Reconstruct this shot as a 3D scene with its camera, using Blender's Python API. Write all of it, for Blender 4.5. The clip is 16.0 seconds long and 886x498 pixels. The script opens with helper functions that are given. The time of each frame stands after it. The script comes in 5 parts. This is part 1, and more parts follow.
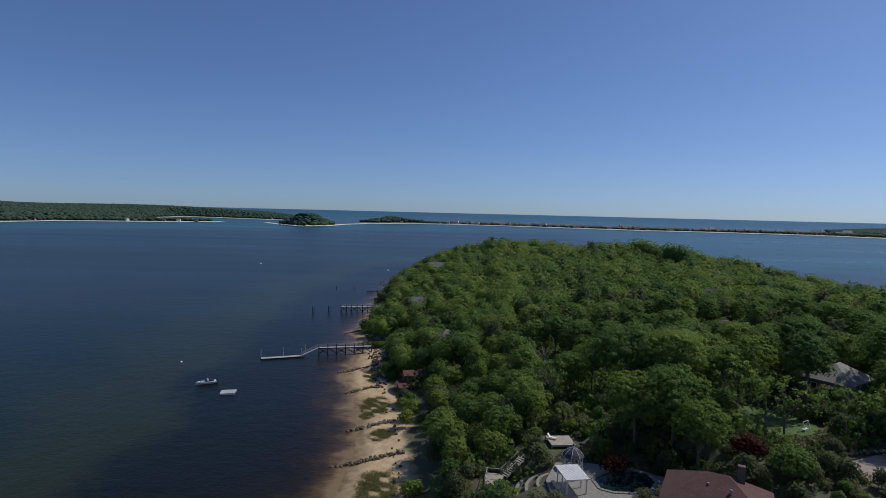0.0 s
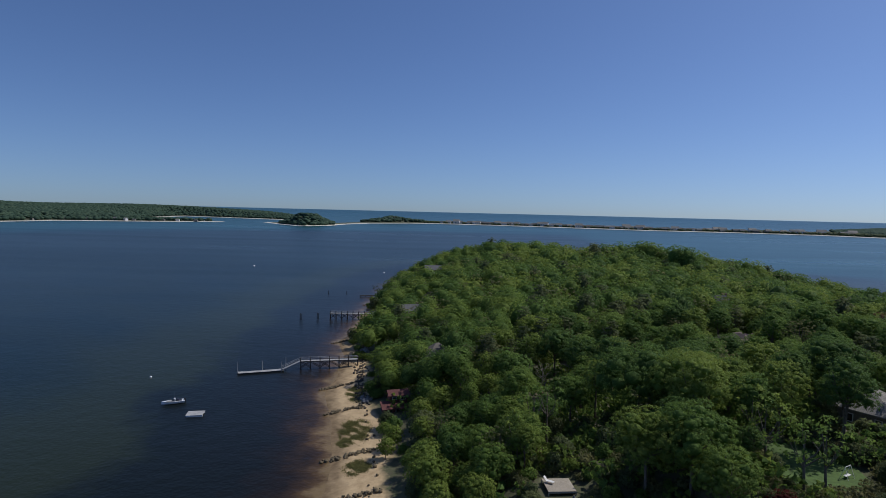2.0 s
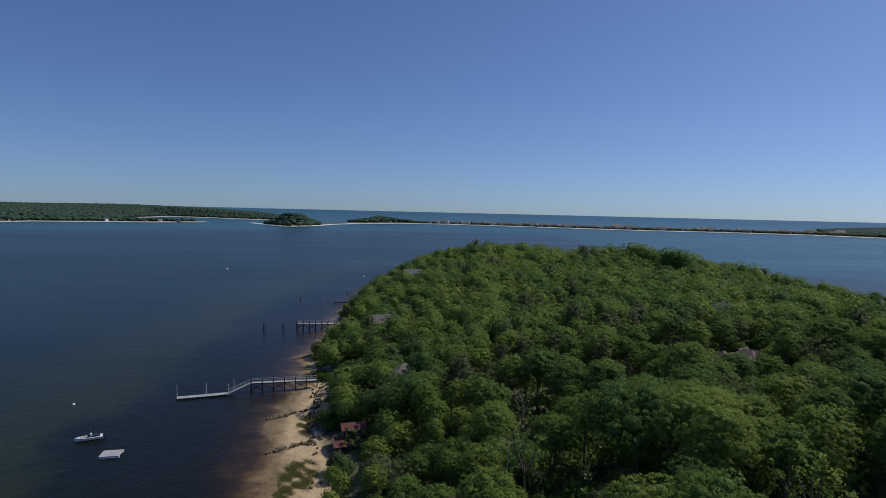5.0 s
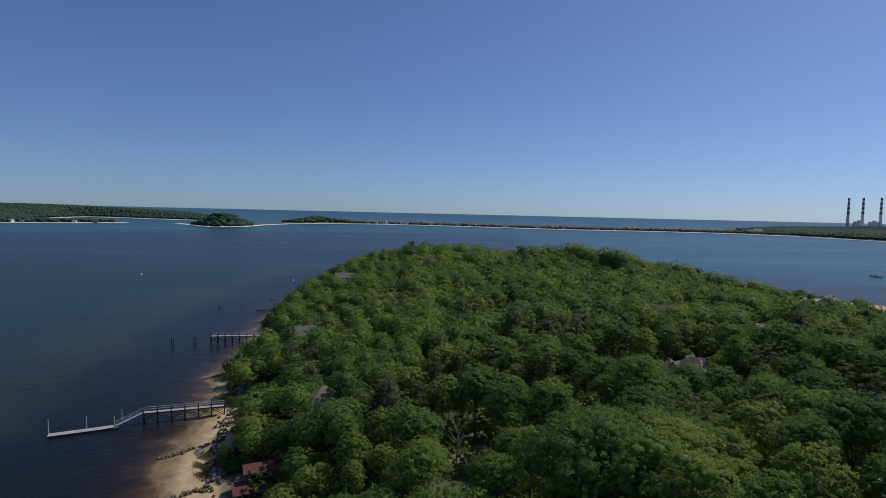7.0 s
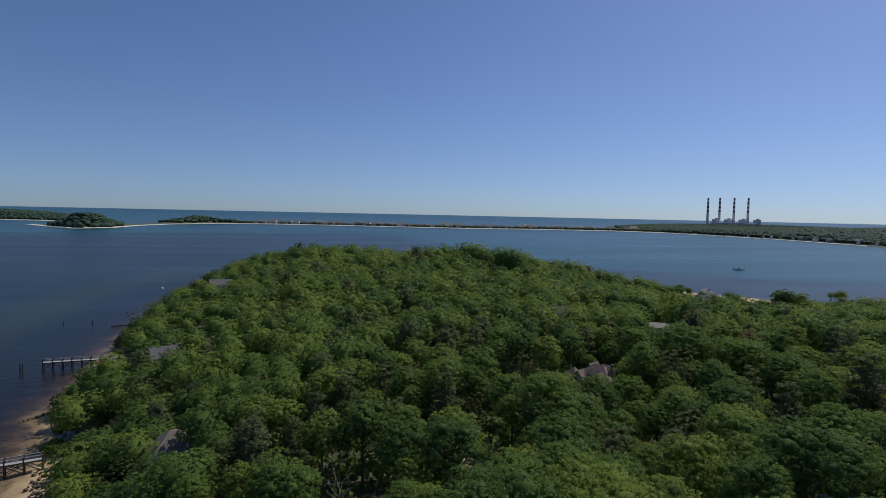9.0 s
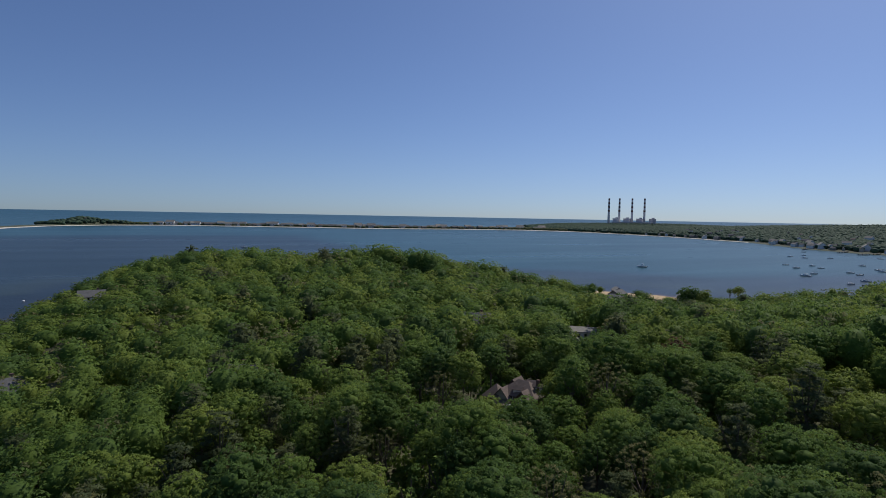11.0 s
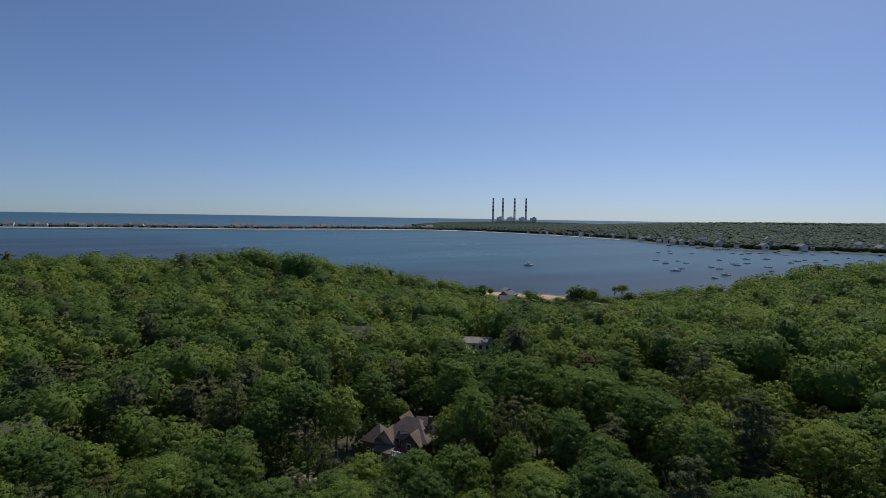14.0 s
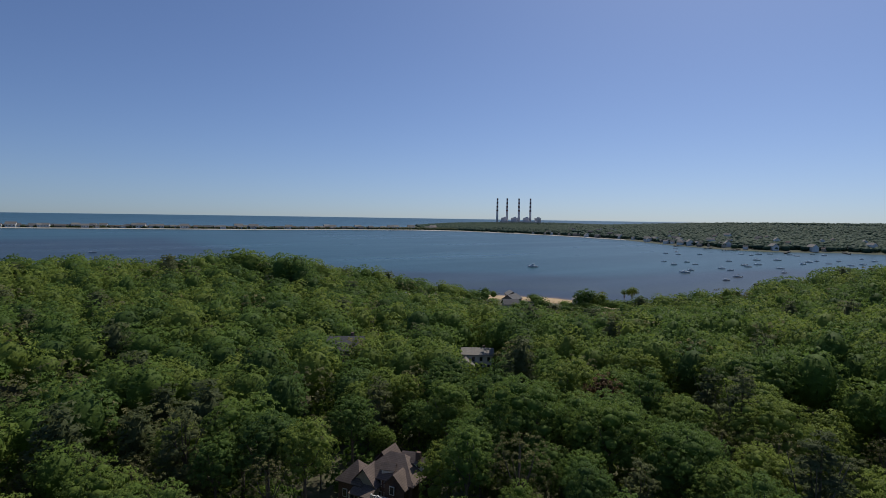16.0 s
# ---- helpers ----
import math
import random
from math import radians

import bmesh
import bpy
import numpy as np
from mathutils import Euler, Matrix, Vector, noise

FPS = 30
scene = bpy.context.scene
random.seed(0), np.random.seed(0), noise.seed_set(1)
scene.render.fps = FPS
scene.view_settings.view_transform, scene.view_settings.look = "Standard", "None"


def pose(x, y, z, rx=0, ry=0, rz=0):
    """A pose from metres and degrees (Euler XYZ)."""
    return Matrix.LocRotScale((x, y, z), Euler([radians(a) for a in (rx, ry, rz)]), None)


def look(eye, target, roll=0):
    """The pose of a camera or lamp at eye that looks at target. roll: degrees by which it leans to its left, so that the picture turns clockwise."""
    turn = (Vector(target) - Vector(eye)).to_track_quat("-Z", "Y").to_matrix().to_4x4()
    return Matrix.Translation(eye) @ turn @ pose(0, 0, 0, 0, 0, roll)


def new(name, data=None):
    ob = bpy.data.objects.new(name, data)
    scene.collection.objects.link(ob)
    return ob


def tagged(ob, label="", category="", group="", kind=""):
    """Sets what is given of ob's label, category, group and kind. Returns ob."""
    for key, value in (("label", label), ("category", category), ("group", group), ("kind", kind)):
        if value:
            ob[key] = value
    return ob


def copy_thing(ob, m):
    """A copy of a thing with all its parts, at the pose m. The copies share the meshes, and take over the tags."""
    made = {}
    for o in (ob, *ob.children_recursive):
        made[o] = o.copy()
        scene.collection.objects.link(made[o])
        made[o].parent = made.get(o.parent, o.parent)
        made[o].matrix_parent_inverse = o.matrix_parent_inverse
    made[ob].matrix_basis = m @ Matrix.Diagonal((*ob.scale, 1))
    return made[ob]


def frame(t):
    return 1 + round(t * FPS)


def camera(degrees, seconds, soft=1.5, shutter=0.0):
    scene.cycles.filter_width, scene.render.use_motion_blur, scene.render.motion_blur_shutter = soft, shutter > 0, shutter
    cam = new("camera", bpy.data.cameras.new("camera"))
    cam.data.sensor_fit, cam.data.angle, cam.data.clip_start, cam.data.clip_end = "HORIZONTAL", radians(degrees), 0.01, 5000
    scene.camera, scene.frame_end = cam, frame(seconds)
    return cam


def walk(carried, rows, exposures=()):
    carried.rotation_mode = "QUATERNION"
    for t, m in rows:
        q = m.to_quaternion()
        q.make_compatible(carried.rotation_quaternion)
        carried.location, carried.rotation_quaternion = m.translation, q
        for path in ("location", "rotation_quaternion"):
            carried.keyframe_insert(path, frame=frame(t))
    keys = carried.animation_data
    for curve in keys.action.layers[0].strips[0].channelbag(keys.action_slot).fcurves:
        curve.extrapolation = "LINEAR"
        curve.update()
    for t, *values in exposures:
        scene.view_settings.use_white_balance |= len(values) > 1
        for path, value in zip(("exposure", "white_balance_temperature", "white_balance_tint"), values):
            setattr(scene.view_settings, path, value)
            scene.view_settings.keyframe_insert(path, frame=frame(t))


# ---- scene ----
LENS = 76.89
PATH = [  # seconds, x, y, z, heading, pitch, roll
    (0, 0.00, 0.00, 55.00, 0.020, -3.870, 1.399),
    (0.5, 0.92, 3.91, 55.43, 0.051, -3.849, 1.356),
    (1, 1.82, 7.71, 55.79, 0.069, -3.884, 1.395),
    (1.5, 2.73, 11.39, 56.09, 0.157, -3.928, 1.388),
    (2, 3.68, 15.06, 56.33, 0.229, -3.939, 1.411),
    (2.5, 4.70, 18.75, 56.52, 0.243, -3.945, 1.414),
    (3, 5.80, 22.47, 56.68, 0.256, -3.952, 1.459),
    (3.5, 6.93, 26.24, 56.83, 0.278, -3.963, 1.462),
    (6, 11.54, 46.15, 56.84, -3.179, -3.851, 1.311),
    (6.5, 12.49, 50.74, 56.87, -4.973, -3.810, 1.334),
    (7, 13.48, 55.33, 56.90, -7.015, -3.793, 1.332),
    (7.5, 14.55, 59.94, 56.95, -9.788, -3.780, 1.308),
    (8, 15.79, 64.64, 57.00, -12.884, -3.748, 1.270),
    (8.5, 17.22, 69.35, 57.03, -15.269, -3.737, 1.248),
    (9, 18.78, 73.96, 57.04, -17.730, -3.660, 1.226),
    (9.5, 20.43, 78.44, 57.01, -20.231, -3.636, 1.202),
    (10, 22.30, 82.85, 56.99, -22.578, -3.572, 1.148),
    (12.5, 34.13, 103.49, 56.97, -32.589, -3.414, 1.052),
    (13, 36.89, 107.03, 56.89, -34.918, -3.384, 1.038),
    (13.5, 39.66, 110.53, 56.79, -36.969, -3.361, 1.030),
    (14, 42.50, 113.95, 56.69, -38.065, -3.329, 0.929),
    (14.5, 45.46, 117.19, 56.59, -39.136, -3.307, 0.908),
    (15, 48.57, 120.22, 56.49, -39.725, -3.305, 0.890),
    (15.5, 51.71, 123.16, 56.41, -39.555, -3.289, 0.867),
    (16, 54.80, 125.96, 56.32, -37.626, -3.288, 0.887),
]
EXPOSURES = [(0.0, 0.10, 6150, 10), (7.0, 0.10, 6300, 10), (16.0, 0.10, 6680, 10)]


def view(x, y, z, heading, pitch, roll):
    h, p = radians(heading), radians(pitch)
    eye = Vector((x, y, z))
    return look(eye, eye + 100 * Vector((-math.sin(h) * math.cos(p), math.cos(h) * math.cos(p), math.sin(p))), roll)


cam = camera(LENS, 16.0, soft=0.7)
walk(cam, [(t, view(*row)) for t, *row in PATH], exposures=EXPOSURES)

# ---- daylight ----
SUN_TO = Vector((0.571, 0.231, 0.788)).normalized()
sun_elevation = math.asin(SUN_TO.z)
world = bpy.data.worlds.new("sky")
scene.world = world
world.use_nodes = True
wt = world.node_tree
sky = wt.nodes.new("ShaderNodeTexSky")
sky.sky_type = "NISHITA"
sky.sun_disc = False
sky.sun_elevation = sun_elevation
sky.sun_rotation = math.atan2(SUN_TO.x, SUN_TO.y)
sky.air_density, sky.dust_density, sky.ozone_density = 0.8, 0.8, 2.5
wt.nodes["Background"].inputs["Strength"].default_value = 0.065
cast = wt.nodes.new("ShaderNodeMix")
cast.data_type, cast.blend_type = "RGBA", "MULTIPLY"
cast.inputs[0].default_value, cast.inputs[7].default_value = 1.0, (0.87, 1.0, 1.26, 1)
wt.links.new(sky.outputs[0], cast.inputs[6])
aim, lift = wt.nodes.new("ShaderNodeTexCoord"), wt.nodes.new("ShaderNodeVectorMath")
lift.operation, lift.inputs[1].default_value = "ADD", (0, 0, 0.028)
wt.links.new(aim.outputs["Generated"], lift.inputs[0])
wt.links.new(lift.outputs[0], sky.inputs["Vector"])
wt.links.new(cast.outputs[2], wt.nodes["Background"].inputs["Color"])
sun_lamp = bpy.data.lights.new("sun", "SUN")
sun_lamp.energy, sun_lamp.angle, sun_lamp.color = 2.6, radians(0.5), (1.0, 0.95, 0.87)
sun = new("sun", sun_lamp)
sun.matrix_world = look(SUN_TO * 900, (0, 0, 0))


# ---- materials ----
def material(name, build):
    m = bpy.data.materials.new(name)
    m.use_nodes = True
    nt = m.node_tree
    build(nt, nt.nodes["Principled BSDF"])
    return m


def node(nt, kind, **values):
    n = nt.nodes.new(kind)
    for key, value in values.items():
        if key in n.inputs:
            n.inputs[key].default_value = value
    return n


def noise_node(nt, scale, detail=4.0, rough=0.55, coords=None):
    n = nt.nodes.new("ShaderNodeTexNoise")
    n.inputs["Scale"].default_value, n.inputs["Detail"].default_value, n.inputs["Roughness"].default_value = scale, detail, rough
    if coords is None:
        coords = nt.nodes.new("ShaderNodeNewGeometry").outputs["Position"]
    nt.links.new(coords, n.inputs["Vector"])
    return n.outputs["Fac"]


def ramp(nt, fac, stops):
    r = nt.nodes.new("ShaderNodeValToRGB")
    e = r.color_ramp.elements
    while len(e) < len(stops):
        e.new(0.5)
    for k, (at, c) in enumerate(stops):
        e[k].position, e[k].color = at, (*c, 1)
    nt.links.new(fac, r.inputs["Fac"])
    return r.outputs["Color"]


def blend(nt, fac, a, b, mode="MIX"):
    n = nt.nodes.new("ShaderNodeMix")
    n.data_type, n.blend_type = "RGBA", mode
    for sock, value in ((n.inputs[0], fac), (n.inputs[6], a), (n.inputs[7], b)):
        if isinstance(value, (int, float)):
            sock.default_value = value
        elif isinstance(value, tuple):
            sock.default_value = (*value, 1)
        else:
            nt.links.new(value, sock)
    return n.outputs[2]


def calc(nt, op, a, b=0.0, c=0.0):
    n = nt.nodes.new("ShaderNodeMath")
    n.operation = op
    for sock, value in zip(n.inputs, (a, b, c)):
        if isinstance(value, (int, float)):
            sock.default_value = value
        else:
            nt.links.new(value, sock)
    return n.outputs[0]


def bump(nt, bsdf, height, strength, distance):
    b = nt.nodes.new("ShaderNodeBump")
    b.inputs["Strength"].default_value, b.inputs["Distance"].default_value = strength, distance
    nt.links.new(height, b.inputs["Height"])
    nt.links.new(b.outputs[0], bsdf.inputs["Normal"])


def worn(name, color, rough=0.7, metal=0.0, grain=6.0, spread=0.25, relief=0.0):
    """A plain surface with fine grain and broad stains."""
    def build(nt, p):
        dark = tuple(c * (1 - spread) for c in color)
        light = tuple(min(1, c * (1 + spread)) for c in color)
        fine = ramp(nt, noise_node(nt, grain, 5), [(0.3, dark), (0.7, light)])
        broad = ramp(nt, noise_node(nt, grain * 0.08, 3), [(0.3, (0.8, 0.8, 0.8)), (0.7, (1, 1, 1))])
        nt.links.new(blend(nt, 1.0, fine, broad, "MULTIPLY"), p.inputs["Base Color"])
        p.inputs["Roughness"].default_value, p.inputs["Metallic"].default_value = rough, metal
        if relief:
            bump(nt, p, noise_node(nt, grain, 4), 0.6, relief)
    return material(name, build)


def leafy(name, dark, mid, light, tinted, flecks_per_metre=3.2):
    """Leaves: some light comes through, tone differs from tree to tree and clump to clump."""
    def build(nt, p):
        if tinted:
            a = nt.nodes.new("ShaderNodeAttribute")
            a.attribute_name = "tint"
            tree = a.outputs["Fac"]
        else:
            tree = nt.nodes.new("ShaderNodeObjectInfo").outputs["Random"]
        spray = nt.nodes.new("ShaderNodeNewGeometry").outputs["Random Per Island"]
        t = nt.nodes.new("ShaderNodeAttribute")
        t.attribute_name = "tuft"
        clump = calc(nt, "ADD", calc(nt, "MULTIPLY", t.outputs["Fac"], 0.6), calc(nt, "MULTIPLY", spray, 0.4))
        broad = noise_node(nt, 0.35, 2)
        fac = calc(nt, "ADD", calc(nt, "MULTIPLY", tree, 0.78), calc(nt, "MULTIPLY", clump, 0.20))
        fac = calc(nt, "ADD", fac, calc(nt, "MULTIPLY", broad, 0.2))
        col = ramp(nt, fac, [(0.05, dark), (0.5, mid), (0.95, light)])
        # Darker specks put the look of gaps between leaves into the colour.
        flecks = ramp(nt, noise_node(nt, flecks_per_metre, 2, 0.7), [(0.36, (0.86, 0.87, 0.86)), (0.66, (1.1, 1.1, 1.08))])
        col = blend(nt, 1.0, col, flecks, "MULTIPLY")
        boughs = ramp(nt, noise_node(nt, flecks_per_metre * 0.3, 3, 0.6), [(0.36, (0.78, 0.80, 0.80)), (0.64, (1.18, 1.15, 1.10))])
        col = blend(nt, 1.0, col, boughs, "MULTIPLY")
        nt.links.new(col, p.inputs["Base Color"])
        p.inputs["Roughness"].default_value = 0.6
        p.inputs["Specular IOR Level"].default_value = 0.08
        tr = nt.nodes.new("ShaderNodeBsdfTranslucent")
        nt.links.new(col, tr.inputs["Color"])
        mix = nt.nodes.new("ShaderNodeMixShader")
        mix.inputs[0].default_value = 0.48
        nt.links.new(p.outputs[0], mix.inputs[1])
        nt.links.new(tr.outputs[0], mix.inputs[2])
        nt.links.new(mix.outputs[0], nt.nodes["Material Output"].inputs["Surface"])
    return material(name, build)


LEAF_TONES = {
    "leaf": ((0.080, 0.142, 0.047), (0.146, 0.232, 0.055), (0.238, 0.302, 0.067)),
    "pine": ((0.095, 0.125, 0.060), (0.130, 0.160, 0.074), (0.165, 0.190, 0.085)),
    "brown": ((0.150, 0.165, 0.075), (0.195, 0.200, 0.090), (0.25, 0.24, 0.11)),
    "rust": ((0.13, 0.085, 0.045), (0.18, 0.115, 0.06), (0.22, 0.145, 0.075)),
    "red": ((0.045, 0.010, 0.010), (0.065, 0.014, 0.013), (0.09, 0.02, 0.018)),
}
M = {}
for key, tones in LEAF_TONES.items():
    M[key] = leafy(key + "_foliage", *tones, False)
    M["woods_" + key] = leafy(key + "_woods", *tones, True)
# Distance haze is put into these greens: bluer and greyer than near leaves.
M["hazed_far_leaf"] = leafy("hazed_distant_woods", (0.062, 0.108, 0.078), (0.090, 0.148, 0.100), (0.126, 0.184, 0.120), True, 0.25)
M["bark"] = worn("bark", (0.16, 0.13, 0.10), 0.9, 0, 3.0, 0.35, 0.02)


def build_water(nt, p):
    a = nt.nodes.new("ShaderNodeAttribute")
    a.attribute_name = "depth"
    depth = calc(nt, "ADD", a.outputs["Fac"], calc(nt, "MULTIPLY", calc(nt, "SUBTRACT", noise_node(nt, 0.12, 5, 0.65), 0.5), 0.16))
    # Last stop is far and eastern water; its paler teal includes painted sky reflection.
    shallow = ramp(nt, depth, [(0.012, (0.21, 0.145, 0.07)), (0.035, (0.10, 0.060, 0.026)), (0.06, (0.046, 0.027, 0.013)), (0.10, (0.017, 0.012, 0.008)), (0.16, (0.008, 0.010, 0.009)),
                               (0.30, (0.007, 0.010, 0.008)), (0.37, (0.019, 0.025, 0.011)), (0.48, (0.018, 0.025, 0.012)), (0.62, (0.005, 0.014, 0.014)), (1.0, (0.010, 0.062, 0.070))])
    streak = nt.nodes.new("ShaderNodeMapping")
    streak.inputs["Scale"].default_value = (0.0016, 0.009, 1)
    streak.inputs["Rotation"].default_value = (0, 0, radians(12))
    nt.links.new(nt.nodes.new("ShaderNodeNewGeometry").outputs["Position"], streak.inputs["Vector"])
    wind = noise_node(nt, 1.0, 5, 0.6, streak.outputs[0])
    col = blend(nt, 1.0, shallow, ramp(nt, wind, [(0.35, (0.88, 0.9, 0.92)), (0.65, (1.1, 1.08, 1.06))]), "MULTIPLY")
    nt.links.new(col, p.inputs["Base Color"])
    nt.links.new(ramp(nt, wind, [(0.35, (0.31, 0.31, 0.31)), (0.65, (0.27, 0.27, 0.27))]), p.inputs["Roughness"])
    p.inputs["IOR"].default_value = 1.33
    p.inputs["Specular IOR Level"].default_value = 0.22
    waves = calc(nt, "ADD", noise_node(nt, 0.9, 3, 0.6), calc(nt, "MULTIPLY", noise_node(nt, 0.22, 2), 1.5))
    bump(nt, p, waves, 0.3, 0.3)


M["water"] = material("bay_water", build_water)


def build_ground(nt, p):
    pos = nt.nodes.new("ShaderNodeNewGeometry").outputs["Position"]
    sep = nt.nodes.new("ShaderNodeSeparateXYZ")
    nt.links.new(pos, sep.inputs[0])
    a = nt.nodes.new("ShaderNodeAttribute")
    a.attribute_name = "inland"
    edge = calc(nt, "ADD", a.outputs["Fac"], calc(nt, "MULTIPLY", calc(nt, "SUBTRACT", noise_node(nt, 0.25, 4), 0.5), 0.25))
    sand = ramp(nt, noise_node(nt, 0.6, 6, 0.7), [(0.3, (0.39, 0.27, 0.14)), (0.7, (0.60, 0.44, 0.25))])
    wet = ramp(nt, noise_node(nt, 0.5, 5), [(0.3, (0.12, 0.075, 0.035)), (0.7, (0.27, 0.19, 0.10))])
    shore = ramp(nt, calc(nt, "ADD", sep.outputs["Z"], calc(nt, "MULTIPLY", noise_node(nt, 0.18, 5, 0.65), 0.8)), [(0.5, (0, 0, 0)), (0.95, (1, 1, 1))])
    beach = blend(nt, shore, wet, sand)
    soil = ramp(nt, noise_node(nt, 0.8, 5), [(0.3, (0.095, 0.080, 0.048)), (0.55, (0.080, 0.088, 0.038)), (0.75, (0.15, 0.12, 0.078))])
    nt.links.new(blend(nt, ramp(nt, edge, [(0.44, (0, 0, 0)), (0.53, (1, 1, 1))]), beach, soil), p.inputs["Base Color"])
    p.inputs["Roughness"].default_value = 0.95
    bump(nt, p, noise_node(nt, 1.5, 5), 0.5, 0.12)


M["ground"] = material("headland_ground", build_ground)


# ---- building helpers ----
def part(name, bm, mat, parent=None, label=""):
    me = bpy.data.meshes.new(name)
    bm.to_mesh(me)
    bm.free()
    me.materials.append(mat)
    ob = new(name, me)
    if parent is not None:
        ob.parent = parent
    if label:
        tagged(ob, label)
    return ob


def thing(name, m, label, category, group="", kind=""):
    ob = new(name)
    ob.matrix_basis = m
    return tagged(ob, label, category, group, kind)


def arrays(name, verts, faces, mat, attrs=(), smooth=False, normals=None):
    """A mesh object from numpy arrays; faces all have as many corners as the array is wide."""
    me = bpy.data.meshes.new(name)
    verts, faces = np.asarray(verts, np.float32), np.asarray(faces, np.int32)
    k = faces.shape[1]
    me.vertices.add(len(verts))
    me.vertices.foreach_set("co", verts.ravel())
    me.loops.add(faces.size)
    me.loops.foreach_set("vertex_index", faces.ravel())
    me.polygons.add(len(faces))
    me.polygons.foreach_set("loop_start", np.arange(0, faces.size, k, dtype=np.int32))
    me.polygons.foreach_set("loop_total", np.full(len(faces), k, np.int32))
    if smooth:
        me.polygons.foreach_set("use_smooth", np.ones(len(faces), bool))
    for key, values in attrs:
        me.attributes.new(key, "FLOAT", "POINT").data.foreach_set("value", np.asarray(values, np.float32))
    if normals is not None:
        me.attributes.new("custom_normal", "FLOAT_VECTOR", "POINT").data.foreach_set("vector", np.asarray(normals, np.float32).ravel())
    me.update(calc_edges=True)
    me.materials.append(mat)
    return new(name, me)


def signed(px, py, poly):
    """Distance to a polygon's edge, positive inside."""
    poly = np.asarray(poly, float)
    best, inside = np.full(px.shape, 1e9), np.zeros(px.shape, bool)
    for (ax, ay), (bx, by) in zip(poly, np.roll(poly, -1, 0)):
        ex, ey = bx - ax, by - ay
        s = np.clip(((px - ax) * ex + (py - ay) * ey) / (ex * ex + ey * ey), 0, 1)
        best = np.minimum(best, np.hypot(px - ax - s * ex, py - ay - s * ey))
        cross = (ay > py) != (by > py)
        inside ^= cross & (px < (bx - ax) * (py - ay) / (by - ay + 1e-12) + ax)
    return np.where(inside, best, -best)


def step(x, a, b):
    s = np.clip((x - a) / (b - a), 0, 1)
    return s * s * (3 - 2 * s)


def wobble(x, y, size, seed=0.0):
    """Smooth unevenness from a few sines, about -1 to 1."""
    x, y = x / size + seed, y / size - seed
    return (np.sin(x * 1.7 + 1.3 * np.sin(y * 0.9)) + np.sin(y * 2.1 + 1.1 * np.sin(x * 1.3 + 2)) + np.sin((x + y) * 3.1 + seed)) / 3


# ---- headland ----
COAST = [(-20, -300), (-22, 60), (-20, 110), (-20.5, 140), (-27, 162), (-31, 190), (-34, 225), (-40, 250), (-37, 268), (-40, 342),
         (-35, 430), (-23, 505), (0, 560), (60, 590), (135, 575), (195, 540), (262, 480), (330, 425), (355, 394), (366, 364), (378, 340),
         (395, 318), (450, 300), (540, 290), (680, 270), (860, 190), (980, 20), (1000, -300)]
HILLS = [(64, 96, 10.5, 34, 36), (24, 84, 3.5, 17, 20), (36, 70, 3.0, 16, 16), (85, 116, 5, 18, 18), (140, 172, 4, 50, 36), (220, 150, 6, 60, 45), (150, 450, 6.5, 75, 50),
         (45, 490, 6, 45, 45), (430, 190, 10, 90, 60), (60, 285, -4.5, 60, 40), (300, 375, -6.5, 75, 60), (330, 90, 9, 140, 90), (100, 320, 0.5, 40, 30), (265, 315, -5, 65, 50)]


# levelled plots: x, y, radius, height
PADS = [(28, 86, 13, 11.5), (23, 103.5, 4, 11.3), (10, 93.5, 4, 8.3), (36, 70.5, 9, 14.2), (62, 100, 10, 17.1), (66, 82, 8, 17.5), (82, 112, 7, 18.6), (101, 200, 10, 9.1), (79, 203, 6, 9.0)]


def headland(x, y):
    x, y = np.asarray(x, float), np.asarray(y, float)
    d = signed(x, y, COAST) + 2.0 * wobble(x, y, 14)
    hill = 7 + sum(a * np.exp(-((x - cx) / rx) ** 2 - ((y - cy) / ry) ** 2) for cx, cy, a, rx, ry in HILLS)
    beach = np.where(d < 0, d * 0.09, np.minimum(d * 0.11, 2.0))
    back = np.where(x < 120, 13.0 + 2 * step(-y, -150, -100) - 8 * step(y, 190, 230) + 4 * step(y, 245, 280) - 5 * step(y, 310, 345) - 3 * step(y, 280, 305) + 2 * step(y, 330, 345), 34.0)
    z = beach + step(d, back, back + 30) * hill + 0.25 * wobble(x, y, 9, 3) * step(d, 0, 20)
    for px, py, r, level in PADS:
        w = 1 - step(np.hypot(x - px, y - py), r, r + 6)
        z = z * (1 - w) + level * w
    return z, d, back


def grid_sheet(name, xs, ys, height, mat, attr):
    gx, gy = np.meshgrid(xs, ys, indexing="ij")
    z, extra = height(gx.ravel(), gy.ravel())
    n, m = len(xs), len(ys)
    idx = np.arange(n * m).reshape(n, m)
    faces = np.stack([idx[:-1, :-1], idx[1:, :-1], idx[1:, 1:], idx[:-1, 1:]], -1).reshape(-1, 4)
    return arrays(name, np.stack([gx.ravel(), gy.ravel(), z], 1), faces, mat, [(attr, extra)], True)


def ground_height(x, y):
    z, d, back = headland(x, y)
    return np.maximum(z, -6), d / back * 0.5


ground = grid_sheet("ground", np.concatenate([np.arange(-120, 140, 2.5), np.arange(140, 1010, 8.0)]),
                    np.concatenate([np.arange(-300, 60, 12.0), np.arange(60, 300, 2.5), np.arange(300, 640, 5.0)]), ground_height, M["ground"], "inland")
tagged(ground, "sandy beach and wooded bluff ground of the headland", "ground", kind="structure")


